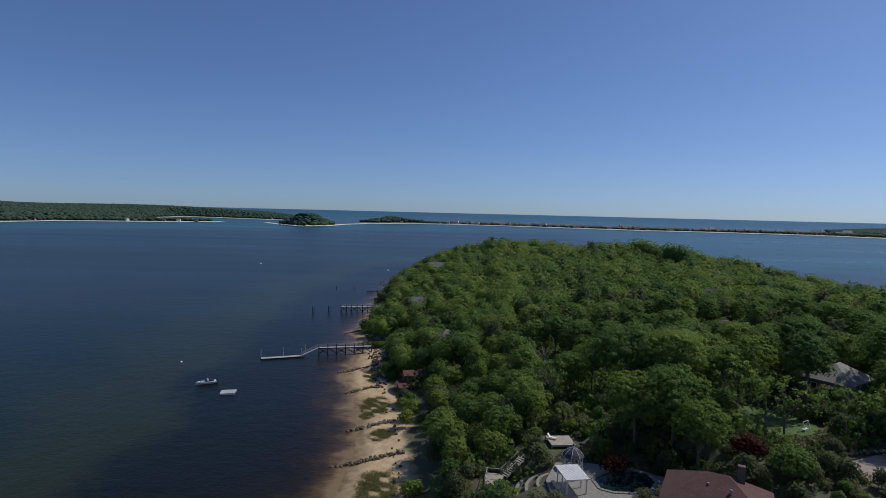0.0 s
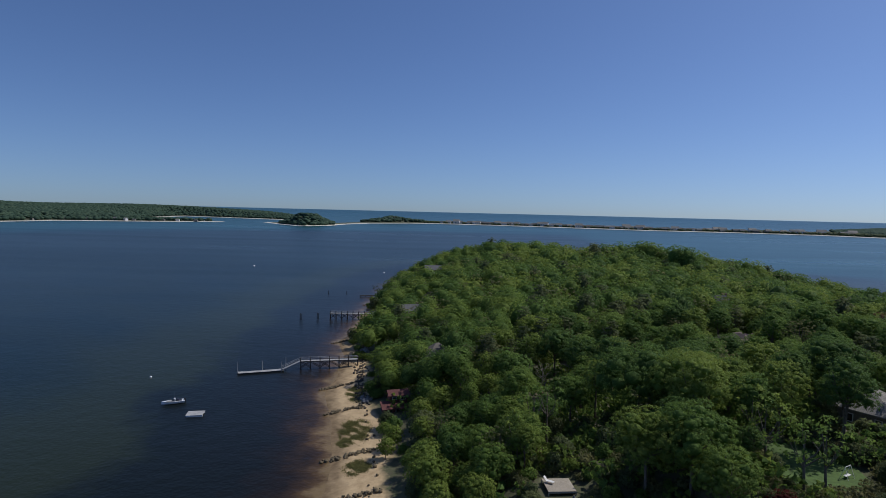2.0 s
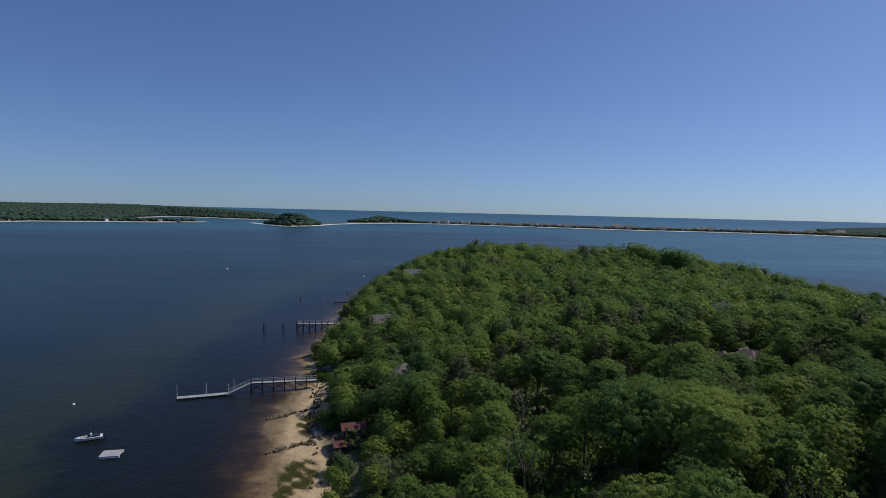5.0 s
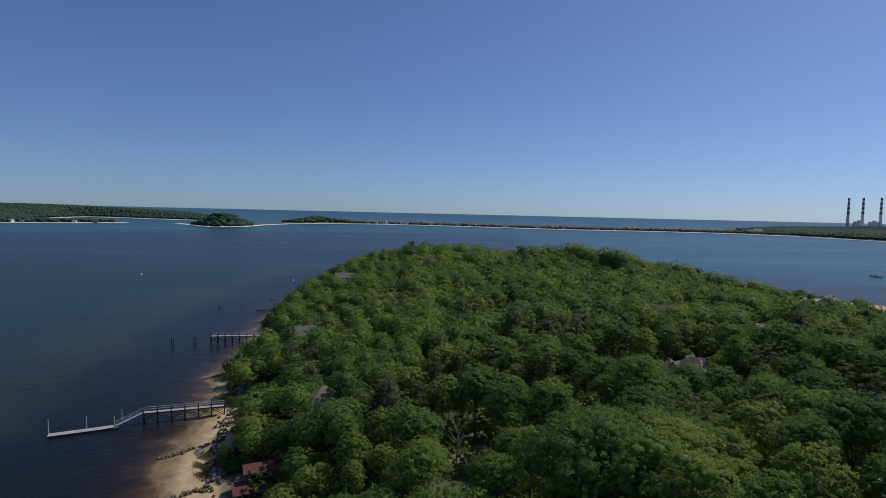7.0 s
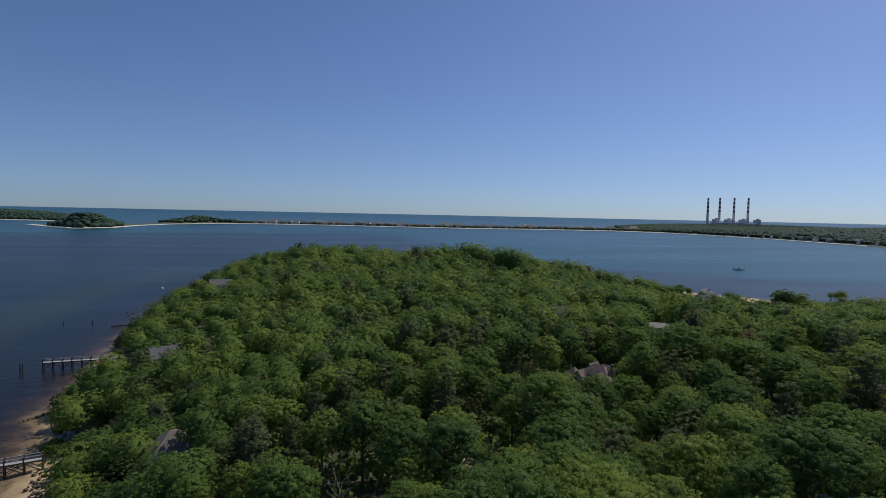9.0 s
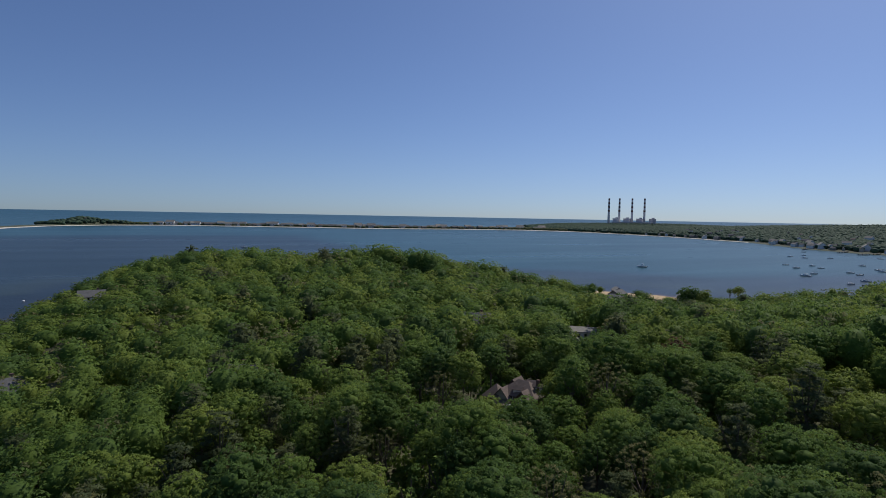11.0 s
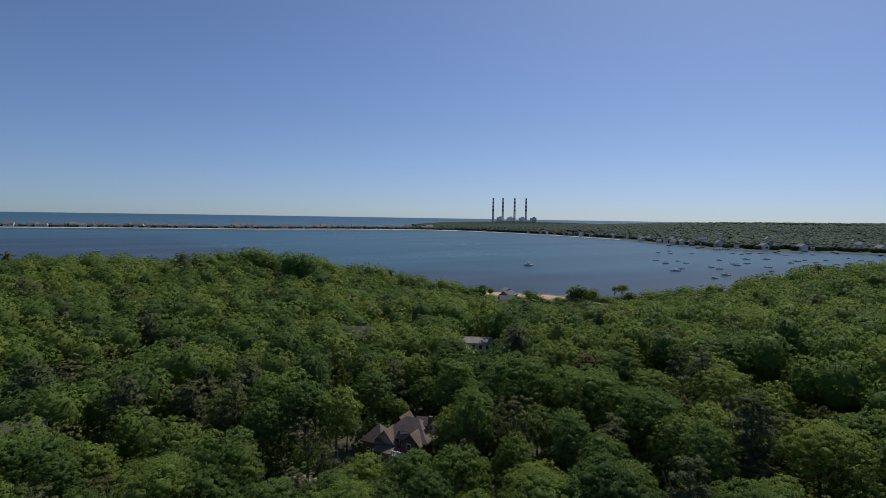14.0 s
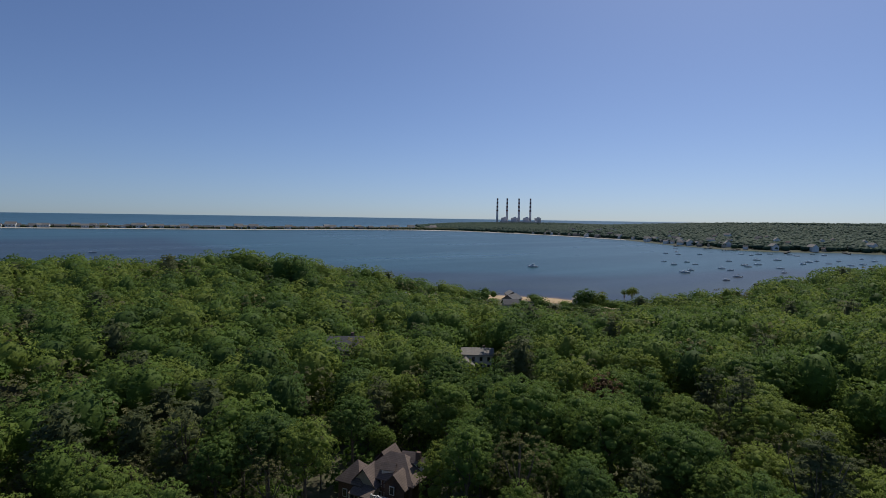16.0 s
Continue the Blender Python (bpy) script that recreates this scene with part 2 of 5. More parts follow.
def water_height(x, y):
    r = np.hypot(x - 30, y - 60)
    d = signed(x, y, COAST) + 2.0 * wobble(x, y, 14)
    depth = np.clip(-d / 200.0, 0, 0.5) ** 0.75 + 0.045 * wobble(x, y, 23, 5) * step(-d, 4, 30)
    # Paler teal far out and east: own tint, plus sky reflection put into colour.
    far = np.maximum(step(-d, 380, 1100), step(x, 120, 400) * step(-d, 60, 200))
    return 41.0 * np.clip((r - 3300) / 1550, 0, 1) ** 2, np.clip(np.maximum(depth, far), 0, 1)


axis_x = np.concatenate([-np.geomspace(5200, 130, 40), np.arange(-125, 60, 3.0), np.arange(60, 420, 10.0), np.geomspace(430, 5200, 40)])
axis_y = np.concatenate([-np.geomspace(5200, 320, 14), np.arange(-300, 60, 20.0), np.arange(60, 320, 4.0), np.arange(320, 640, 10.0), np.geomspace(660, 5200, 60)])
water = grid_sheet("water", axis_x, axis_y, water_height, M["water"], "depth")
tagged(water, "dark blue rippled bay water reaching the horizon", "water", kind="structure")

# ---- trees ----
rng = np.random.default_rng(7)
ICO = bmesh.new()
bmesh.ops.create_icosphere(ICO, subdivisions=1, radius=1)
ICO_V = np.array([v.co[:] for v in ICO.verts])
ICO_F = np.array([[v.index for v in f.verts] for f in ICO.faces])
ICO.free()
ICO = bmesh.new()
bmesh.ops.create_icosphere(ICO, subdivisions=2, radius=1)
BALL_V = np.array([v.co[:] for v in ICO.verts])
BALL_F = np.array([[v.index for v in f.verts] for f in ICO.faces])
ICO.free()


def leaves(centres, normals, size, stretch=1.3):
    """Leaf clumps: a ragged triangle each."""
    n = len(centres)
    t = np.cross(normals, rng.normal(size=(n, 3)))
    t /= np.linalg.norm(t, axis=1)[:, None] + 1e-9
    b = np.cross(normals, t)
    s = size * rng.uniform(0.55, 1.4, (n, 1))
    lift = normals * s * rng.uniform(-0.3, 0.3, (n, 1))
    v = np.stack([centres - t * s * stretch - lift, centres + t * s * stretch * 0.7 - b * s * 0.7 + lift, centres + b * s * 0.9 + lift], 1)
    return v.reshape(-1, 3), np.arange(3 * n).reshape(n, 3)


def unit(v):
    return v / (np.linalg.norm(v, axis=-1, keepdims=True) + 1e-9)


def crown_lobes(shape, radius, height):
    """Centres and radii of the rounded masses that make up a crown; z is 0 at the crown's foot."""
    if shape == "pine":
        out = []
        for k in range(22):
            s = (k + 0.5) / 22
            r = radius * (1.0 - 0.75 * s) * rng.uniform(0.5, 0.95)
            a = k * 2.4 + rng.uniform(-0.4, 0.4)
            out.append((r * math.cos(a), r * math.sin(a), height * (0.05 + 0.92 * s), radius * (0.40 - 0.22 * s)))
        return np.array(out)
    n = {"round": 18, "tall": 15, "sparse": 17}[shape]
    out = [(0, 0, height * 0.50, radius * 0.60), (0, 0, height * 0.72, radius * 0.45)]
    for k in range(n):
        s = (k + 0.5) / n
        up = 1 - 1.35 * s
        a = k * 2.39996 + rng.uniform(-0.4, 0.4)
        flat = math.sqrt(max(0.0, 1 - up * up))
        reach = rng.uniform(0.60, 0.84)
        out.append((radius * reach * flat * math.cos(a), radius * reach * flat * math.sin(a), height * (0.5 + 0.38 * up * rng.uniform(0.8, 1.12)), radius * rng.uniform(0.24, 0.42)))
    return np.array(out)


def crown(shape, radius, height, tuft, per, size, plain_core=False):
    """A crown of leaf tufts of that radius, each of so many leaf sprays, on the outside of its rounded masses. Returns vertices, faces, shading normals and a tone for each vertex."""
    lobes = crown_lobes(shape, radius, height)
    squash = np.array([1, 1, 0.42 if shape == "pine" else 0.85])
    if plain_core and shape in ("round", "tall"):
        lobes[2:] *= np.array([0.84, 0.84, 1.0, 1.18])
    tries = int(2600 * max(1.0, (radius / 5.5) ** 2))
    pick = rng.choice(len(lobes), tries, p=lobes[:, 3] ** 2 / (lobes[:, 3] ** 2).sum())
    way = unit(rng.normal(size=(tries, 3)) + np.array([0, 0, 0.35]))
    at = lobes[pick, :3] + way * lobes[pick, 3:4] * rng.uniform(0.82, 1.16, (tries, 1)) * squash
    gap = (np.linalg.norm((at[:, None] - lobes[None, :, :3]) / squash, axis=2) / lobes[None, :, 3]).min(1)
    ok = np.nonzero(gap > 0.80)[0]
    apart = tuft * (2.2 if shape == "sparse" else 1.12 if shape == "pine" else 1.3)
    chosen = []
    for i in ok:
        if not chosen or ((at[chosen] - at[i]) ** 2).sum(1).min() > apart * apart:
            chosen.append(i)
    centre, out = at[chosen], way[chosen]
    n = len(centre)
    dome = unit((centre - np.array([0, 0, height * 0.25])) / np.array([radius, radius, height * 0.6]))
    axis = unit(0.55 * out + 0.4 * dome + np.array([0, 0, 0.45]))
    spray = unit(np.repeat(axis, per, 0) * 0.85 + 0.52 * rng.normal(size=(n * per, 3)))
    reach = np.repeat(tuft * rng.uniform(0.7, 1.25, (n, 1)), per, 0) * rng.uniform(0.55, 1.1, (n * per, 1))
    spot = np.repeat(centre, per, 0) + spray * reach * np.array([1, 1, 0.45 if shape == "pine" else 0.9])
    v, f = leaves(spot, unit(spray + 0.45 * rng.normal(size=spray.shape)), size, 2.2 if shape == "pine" else 1.25)
    shade = unit(0.60 * spray + (0.62 if plain_core else 0.42) * np.repeat(dome, per, 0) + 0.16 * np.repeat(out, per, 0) + 0.16 * rng.normal(size=spray.shape))
    shade, tone = np.repeat(shade, 3, axis=0), np.repeat(rng.uniform(0, 1, n), per * 3)
    if shape == "sparse":
        return v, f, shade, tone
    if plain_core:
        core_v = BALL_V * np.array([radius * 0.68, radius * 0.68, height * 0.38]) + np.array([0, 0, height * 0.50])
        if shape == "pine":
            core_v = core_v * np.array([0.5, 0.5, 1.0])
        return np.concatenate([v, core_v]), np.concatenate([f, BALL_F + len(v)]), np.concatenate([shade, BALL_V]), np.concatenate([tone, np.full(len(core_v), 0.2)])
    core_v = (ICO_V[None] * lobes[:, None, 3:4] * 0.60 * squash + lobes[:, None, :3]).reshape(-1, 3)
    core_f = (ICO_F[None] + 12 * np.arange(len(lobes))[:, None, None]).reshape(-1, 3)
    return np.concatenate([v, core_v]), np.concatenate([f, core_f + len(v)]), np.concatenate([shade, np.tile(ICO_V, (len(lobes), 1))]), np.concatenate([tone, np.full(len(core_v), 0.2)])


def limb(verts, faces, a, b, ra, rb, sides=6):
    a, b = np.array(a, float), np.array(b, float)
    w = unit(b - a)
    u = unit(np.cross(w, [0.3, 0.9, 0.2]))
    q = np.cross(w, u)
    base = sum(len(v) for v in verts)
    ang = np.arange(sides) * 2 * math.pi / sides
    ring = np.cos(ang)[:, None] * u + np.sin(ang)[:, None] * q
    verts.append(np.concatenate([a + ring * ra, b + ring * rb]))
    k = np.arange(sides)
    j = (k + 1) % sides
    faces.append(np.stack([k, j, j + sides, k + sides], 1) + base)


def trunk_arrays(height, spread, thick):
    v, f = [], []
    bend = rng.uniform(-0.4, 0.4, 2)
    top = (bend[0], bend[1], height * 0.55)
    limb(v, f, (0, 0, -1.0), (bend[0] * 0.4, bend[1] * 0.4, height * 0.25), thick, thick * 0.75, 7)
    limb(v, f, (bend[0] * 0.4, bend[1] * 0.4, height * 0.25), top, thick * 0.75, thick * 0.55, 7)
    for k in range(5):
        a = k * 1.3 + rng.uniform(-0.4, 0.4)
        s = rng.uniform(0.45, 0.8) * spread
        start = (bend[0] * 0.8, bend[1] * 0.8, height * rng.uniform(0.36, 0.52))
        elbow = (s * 0.55 * math.cos(a), s * 0.55 * math.sin(a), height * rng.uniform(0.55, 0.66))
        limb(v, f, start, elbow, thick * 0.42, thick * 0.28, 5)
        limb(v, f, elbow, (s * math.cos(a), s * math.sin(a), height * rng.uniform(0.72, 0.9)), thick * 0.28, thick * 0.08, 5)
    limb(v, f, top, (bend[0], bend[1], height * 0.92), thick * 0.5, thick * 0.1, 6)
    return np.concatenate(v), np.concatenate(f)


# kinds of tree: crown shape, foliage, radius, height, label
KINDS = [
    ("round", "leaf", 5.4, 16.5, "broad oak with a full green crown"),
    ("round", "leaf", 4.5, 17.5, "tall oak with a domed green crown"),
    ("round", "leaf", 6.0, 16.0, "wide spreading oak in fresh green leaf"),
    ("round", "leaf", 4.1, 15.0, "maple with a dense green crown"),
    ("tall", "leaf", 3.7, 18.0, "slender tulip tree in green leaf"),
    ("round", "leaf", 3.3, 12.0, "young green tree under taller oaks"),
    ("pine", "pine", 4.4, 18.0, "dark grey-green pine with layered boughs"),
    ("sparse", "brown", 4.3, 15.5, "half-leafed tree with brownish young leaves"),
]
# clearings: x, y, radius
CLEAR = [(36, 72, 11), (30, 87, 10), (21, 84, 8), (23, 92, 6), (23, 102, 8), (10, 93, 7), (62, 98, 9), (63, 84, 8), (50, 80, 9), (54, 88, 8), (101, 200, 12.5), (94, 191, 9), (170, 257, 9), (164, 250, 10), (157.5, 243, 10), (151, 235.5, 9), (144.5, 228, 7.5), (138, 220.5, 5), (42, 239, 8), (37, 231, 5), (-10, 262, 5), (-4, 404, 8), (-4, 394, 6), (77, 204, 5.5), (73, 195, 6), (68, 187, 5),
         (-9, 163, 9), (305, 376, 14), (290, 364, 8), (318, 388, 12), (332, 364, 14), (57, 171, 6.5), (50, 173, 5), (63, 169, 5), (56, 163, 7), (54, 156, 6.5), (51.5, 151, 6), (48.5, 146, 5.5), (46, 140.5, 5), (44, 135, 4), (33, 163, 7), (31, 155, 7), (29.5, 147, 6.5), (28, 139, 6), (26.5, 131, 5), (2, 189, 6), (4, 181, 5), (6, 174, 4), (84, 113, 6.5), (80, 106, 4), (34, 108, 8), (41, 112, 6), (30, 119, 8), (24, 110, 4), (37, 124, 6), (43, 126, 8.5), (86, 119, 6), (80, 111, 4), (74, 102, 4), (-6, 152, 6), (-11, 156, 5), (262, 312, 7), (256, 303, 6), (133, 276, 6), (128, 266, 6), (72, 250, 4), (-17, 215, 8), (350, 345, 13)]


def low_shore(x, y):
    """Trees grow lower near the water."""
    d = signed(np.asarray(x, float), np.asarray(y, float), COAST)
    return (0.60 + 0.40 * step(d, 25, 75)) * (1 - 0.68 * np.exp(-((x - 298) / 88) ** 2 - ((y - 332) / 82) ** 2))


def open_ground(x, y):
    """How far a place is outside the clearings (negative inside)."""
    return np.min([np.hypot(x - cx, y - cy) - r for cx, cy, r in CLEAR], axis=0)


cand = np.stack([rng.uniform(-45, 540, 90000), rng.uniform(45, 590, 90000)], 1)
zc, dc, bc = headland(cand[:, 0], cand[:, 1])
ok = (dc > bc + np.where(((cand[:, 1] > 165) & (cand[:, 1] < 255)) | (cand[:, 1] > 320), 2.5, 4.8)) & ((cand[:, 1] > 80) | (cand[:, 0] > 72)) & (open_ground(cand[:, 0], cand[:, 1]) > np.where(cand[:, 1] > 125, -0.2, 1.2)) & (cand[:, 1] > 40 + 0.18 * (cand[:, 0] - 60)) & (cand[:, 1] > 0.30 * cand[:, 0] + 15)
cand, zc = cand[ok], zc[ok]
sites, cells = [(152, 438, 16.5), (158, 432, 16), (167, 409, 15.5), (173, 403, 15), (70, 198, 8.5), (82, 231, 7.5), (89, 180.5, 9.4), (82.5, 183.5, 9.2), (95, 176.5, 9.6)], {(7, 22): [(70, 198)], (9, 25): [(82, 231)], (9, 20): [(89, 180.5), (82.5, 183.5)], (10, 19): [(95, 176.5)]}
lower_c = low_shore(cand[:, 0], cand[:, 1])
for i_c, ((x, y), z) in enumerate(zip(cand, zc)):
    gap = max(4.2, 6.2 * lower_c[i_c]) if y < 230 else 7.4
    cx, cy = int(x // 9), int(y // 9)
    if all((x - q[0]) ** 2 + (y - q[1]) ** 2 > gap * gap for i in (-1, 0, 1) for j in (-1, 0, 1) for q in cells.get((cx + i, cy + j), ())):
        cells.setdefault((cx, cy), []).append((x, y))
        sites.append((x, y, z))
sites = np.array(sites)
nearness = np.min([np.hypot(sites[:, 0] - a, sites[:, 1] - b) for a, b in ((45, 122), (66, 122), (88, 148), (75, 170), (110, 168))], axis=0)
order = np.argsort(nearness)
sites = sites[order]
kind_of = rng.choice(len(KINDS), len(sites), p=[0.2, 0.18, 0.16, 0.15, 0.09, 0.1, 0.04, 0.08])
scale_of = rng.uniform(0.80, 1.16, len(sites))
turn_of = rng.uniform(0, 360, len(sites))
tall = ((np.hypot(sites[:, 0] - 155, sites[:, 1] - 435) < 6) | (np.hypot(sites[:, 0] - 170, sites[:, 1] - 406) < 6))
thin = (np.abs(sites[:, 0] - 50) < 36) & (np.abs(sites[:, 1] - 215) < 48) & (rng.uniform(size=len(sites)) < 0.28)
kind_of[thin] = rng.choice((6, 7, 7), int(thin.sum()))
kind_of[tall], scale_of[tall] = 0, 1.27
screen = np.min([np.hypot(sites[:, 0] - a, sites[:, 1] - b) for a, b in ((89, 180.5), (82.5, 183.5), (95, 176.5))], axis=0) < 1
kind_of[screen], scale_of[screen] = 0, 0.78
pines = (np.hypot(sites[:, 0] - 70, sites[:, 1] - 198) < 1) | (np.hypot(sites[:, 0] - 82, sites[:, 1] - 231) < 1)
kind_of[pines], scale_of[pines] = 6, 1.1


lower = low_shore(sites[:, 0], sites[:, 1]) * (1 - 0.28 * (np.hypot(sites[:, 0] - 95, sites[:, 1] - 191) < 8))
NEAR, NEAREST = 296, 150
models = {}
for k in range(NEAR):
    x, y, z = sites[k]
    shape, tone, radius, height, label = KINDS[kind_of[k]]
    s = scale_of[k] * lower[k]
    m = pose(x, y, z, 0, 0, turn_of[k]) @ Matrix.Diagonal((s, s, s * 0.94, 1))
    sort = (kind_of[k], k < NEAREST, k % 2)
    if sort in models:
        copy_thing(models[sort], m)
        continue
    tree = thing("pine_tree" if shape == "pine" else "tree", m, label, "tree", "trees of the wood")
    v, f = trunk_arrays(height, radius, 0.32)
    t = arrays("trunk", v, f, M["bark"], (), True)
    t.parent = tree
    foot = height * (0.12 if shape == "pine" else 0.26)
    tuft, per, size = (0.55, 30, 0.115) if k < NEAREST else (0.68, 18, 0.18)
    v, f, nrm, tone_v = crown(shape, radius, height - foot, tuft, per, size)
    c = arrays("crown", v + np.array([0, 0, foot]), f, M[tone], [("tuft", tone_v)], True, nrm)
    c.parent = tree
    models[sort] = tree

# the rest of the wood, one mesh a foliage
far_models = {}
for k, (shape, tone, radius, height, label) in enumerate(KINDS):
    foot = height * 0.2
    for far, tuft, per, size in ((0, 0.82, 11, 0.28), (1, 1.15, 8, 0.38)):
        for other in (0, 1):
            v, f, nrm, tone_v = crown(shape, radius, height - foot, tuft, per, size, True)
            far_models[k, far, other] = (v + np.array([0, 0, foot]), f, nrm, tone_v)
bunch = {}
for k in range(NEAR, len(sites)):
    x, y, z = sites[k]
    v, f, nrm, tone_v = far_models[kind_of[k], int(nearness[order[k]] > 105), k % 2]
    a, s = radians(turn_of[k]), scale_of[k] * lower[k] * (1.05 if y > 380 else 1.0)
    wide = scale_of[k] * max(lower[k], 0.78) * (1.2 if y > 230 else 1.05)
    c, q = math.cos(a) * wide, math.sin(a) * wide
    w = np.stack([v[:, 0] * c - v[:, 1] * q + x, v[:, 0] * q + v[:, 1] * c + y, v[:, 2] * s * 0.94 + z], 1)
    bunch.setdefault(KINDS[kind_of[k]][1], []).append((w, f, rng.uniform(), np.stack([nrm[:, 0] * math.cos(a) - nrm[:, 1] * math.sin(a), nrm[:, 0] * math.sin(a) + nrm[:, 1] * math.cos(a), nrm[:, 2]], 1), tone_v))
for tone, rows in bunch.items():
    start = np.cumsum([0] + [len(r[0]) for r in rows])
    ob = arrays("woods", np.concatenate([r[0] for r in rows]), np.concatenate([r[1] + s for r, s in zip(rows, start)]), M["woods_" + tone],
                [("tint", np.concatenate([np.full(len(r[0]), r[2]) for r in rows])), ("tuft", np.concatenate([r[4] for r in rows]))], True, np.concatenate([r[3] for r in rows]))
    tagged(ob, {"leaf": "dense green broadleaf wood covering the headland", "pine": "dark pines scattered through the wood", "brown": "brownish half-leafed trees among the oaks"}[tone], "woods", kind="stuff")


# undergrowth between the trunks
n = 3200
ux, uy = rng.uniform(-20, 210, n), rng.uniform(85, 300, n)
uz, ud, ub = headland(ux, uy)
ok = (ud > ub + 5) & (np.min([np.hypot(ux - a, uy - b) - r for a, b, r, _ in PADS], axis=0) > 1.0) & (np.hypot((ux - 28) / 0.7, uy - 149) > 6)
under = np.stack([ux[ok], uy[ok], uz[ok]], 1)
bush_v, bush_f, _, bush_t = crown("sparse", 2.2, 3.0, 0.55, 6, 0.40)
us = rng.uniform(0.6, 1.25, (len(under), 1, 1))
ua = rng.uniform(0, 6.283, len(under))
uc, uq = np.cos(ua)[:, None], np.sin(ua)[:, None]
uv = np.stack([bush_v[None, :, 0] * uc - bush_v[None, :, 1] * uq, bush_v[None, :, 0] * uq + bush_v[None, :, 1] * uc, np.repeat(bush_v[None, :, 2], len(under), 0)], 2) * us + under[:, None, :]
uf = bush_f[None] + len(bush_v) * np.arange(len(under))[:, None, None]
ob = arrays("undergrowth", uv.reshape(-1, 3), uf.reshape(-1, 3), M["woods_leaf"], [("tint", np.repeat(rng.uniform(0.1, 1.0, len(under)), len(bush_v))), ("tuft", np.tile(bush_t, len(under)))])
tagged(ob, "low green bushes and saplings under the trees", "undergrowth", kind="stuff")


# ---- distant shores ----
def far_woods(name, sites_xyz, radius, label, fine=False, tone="hazed_far_leaf"):
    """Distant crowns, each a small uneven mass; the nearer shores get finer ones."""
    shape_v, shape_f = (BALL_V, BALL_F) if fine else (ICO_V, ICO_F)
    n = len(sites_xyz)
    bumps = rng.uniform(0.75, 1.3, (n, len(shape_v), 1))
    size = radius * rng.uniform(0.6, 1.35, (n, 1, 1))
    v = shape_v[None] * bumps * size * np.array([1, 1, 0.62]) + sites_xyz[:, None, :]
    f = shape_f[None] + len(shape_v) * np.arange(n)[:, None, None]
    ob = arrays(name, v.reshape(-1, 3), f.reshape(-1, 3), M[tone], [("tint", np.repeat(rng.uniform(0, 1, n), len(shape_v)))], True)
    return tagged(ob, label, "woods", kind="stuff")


def shore(name, poly, hills, cell, beach, label, base=2.5, rise_over=140, sand_from=-1e9):
    """A far piece of land: a sheet that dips under the water at its edge. Returns its height function."""
    p = np.array(poly, float)
    lo, hi = p.min(0) - cell, p.max(0) + cell

    def height(x, y):
        x, y = np.asarray(x, float), np.asarray(y, float)
        d = signed(x, y, poly) + 0.25 * cell * wobble(x, y, cell * 3)
        rise = base + sum(a * np.exp(-((x - cx) / rx) ** 2 - ((y - cy) / ry) ** 2) for cx, cy, a, rx, ry in hills)
        return np.where(d < 0, d * 0.1, np.minimum(d * 0.12, 2.0) + step(d, beach, beach + rise_over) * rise), d

    def sheet(x, y):
        z, d = height(x, y)
        return np.maximum(z, -5), np.where(y > sand_from, d / (2 * beach), 1.0)
    ob = grid_sheet(name, np.arange(lo[0], hi[0], cell), np.arange(lo[1], hi[1], cell), sheet, M["far_ground"], "inland")
    tagged(ob, label, "land", kind="structure")
    return height


def scatter(height, box, count, edge, lift, keep=None):
    x, y = rng.uniform(box[0], box[2], count), rng.uniform(box[1], box[3], count)
    z, d = height(x, y)
    ok = d > edge
    if keep is not None:
        ok &= keep(x, y)
    return np.stack([x[ok], y[ok], z[ok] + lift], 1)


def build_far_ground(nt, p):
    a = nt.nodes.new("ShaderNodeAttribute")
    a.attribute_name = "inland"
    land = ramp(nt, noise_node(nt, 0.02, 5), [(0.3, (0.05, 0.065, 0.03)), (0.7, (0.10, 0.10, 0.06))])
    sandy = ramp(nt, noise_node(nt, 0.02, 5), [(0.3, (0.56, 0.49, 0.40)), (0.7, (0.74, 0.68, 0.58))])
    nt.links.new(blend(nt, ramp(nt, a.outputs["Fac"], [(0.48, (0, 0, 0)), (0.52, (1, 1, 1))]), sandy, land), p.inputs["Base Color"])
    p.inputs["Roughness"].default_value = 0.95


M["far_ground"] = material("far_shore", build_far_ground)
WEST = [(-1057, 1320), (-1150, 1440), (-1134, 1523), (-1127, 1624), (-1006, 1697), (-873, 1777), (-750, 1935), (-800, 1960), (-960, 1910),
        (-1150, 2050), (-1230, 2650), (-1000, 2560), (-842, 2479), (-700, 2420), (-560, 2480), (-600, 2750), (-1000, 3300), (-2600, 3400), (-2700, 1250)]
west = shore("west_shore", WEST, [(-1900, 1900, 48, 560, 700), (-1500, 2900, 34, 700, 400), (-2500, 2300, 40, 400, 800)], 22, 12, "low wooded shore with a pale sandy beach")
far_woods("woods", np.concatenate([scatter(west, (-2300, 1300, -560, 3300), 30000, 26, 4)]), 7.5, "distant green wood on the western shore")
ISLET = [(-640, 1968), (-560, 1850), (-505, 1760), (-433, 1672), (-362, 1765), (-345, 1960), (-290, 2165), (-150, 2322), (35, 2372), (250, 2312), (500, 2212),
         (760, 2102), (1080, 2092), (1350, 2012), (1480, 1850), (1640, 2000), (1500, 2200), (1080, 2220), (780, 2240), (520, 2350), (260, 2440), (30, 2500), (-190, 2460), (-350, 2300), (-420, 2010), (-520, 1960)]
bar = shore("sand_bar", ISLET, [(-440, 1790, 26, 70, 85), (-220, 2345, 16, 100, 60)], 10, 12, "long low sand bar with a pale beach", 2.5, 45)
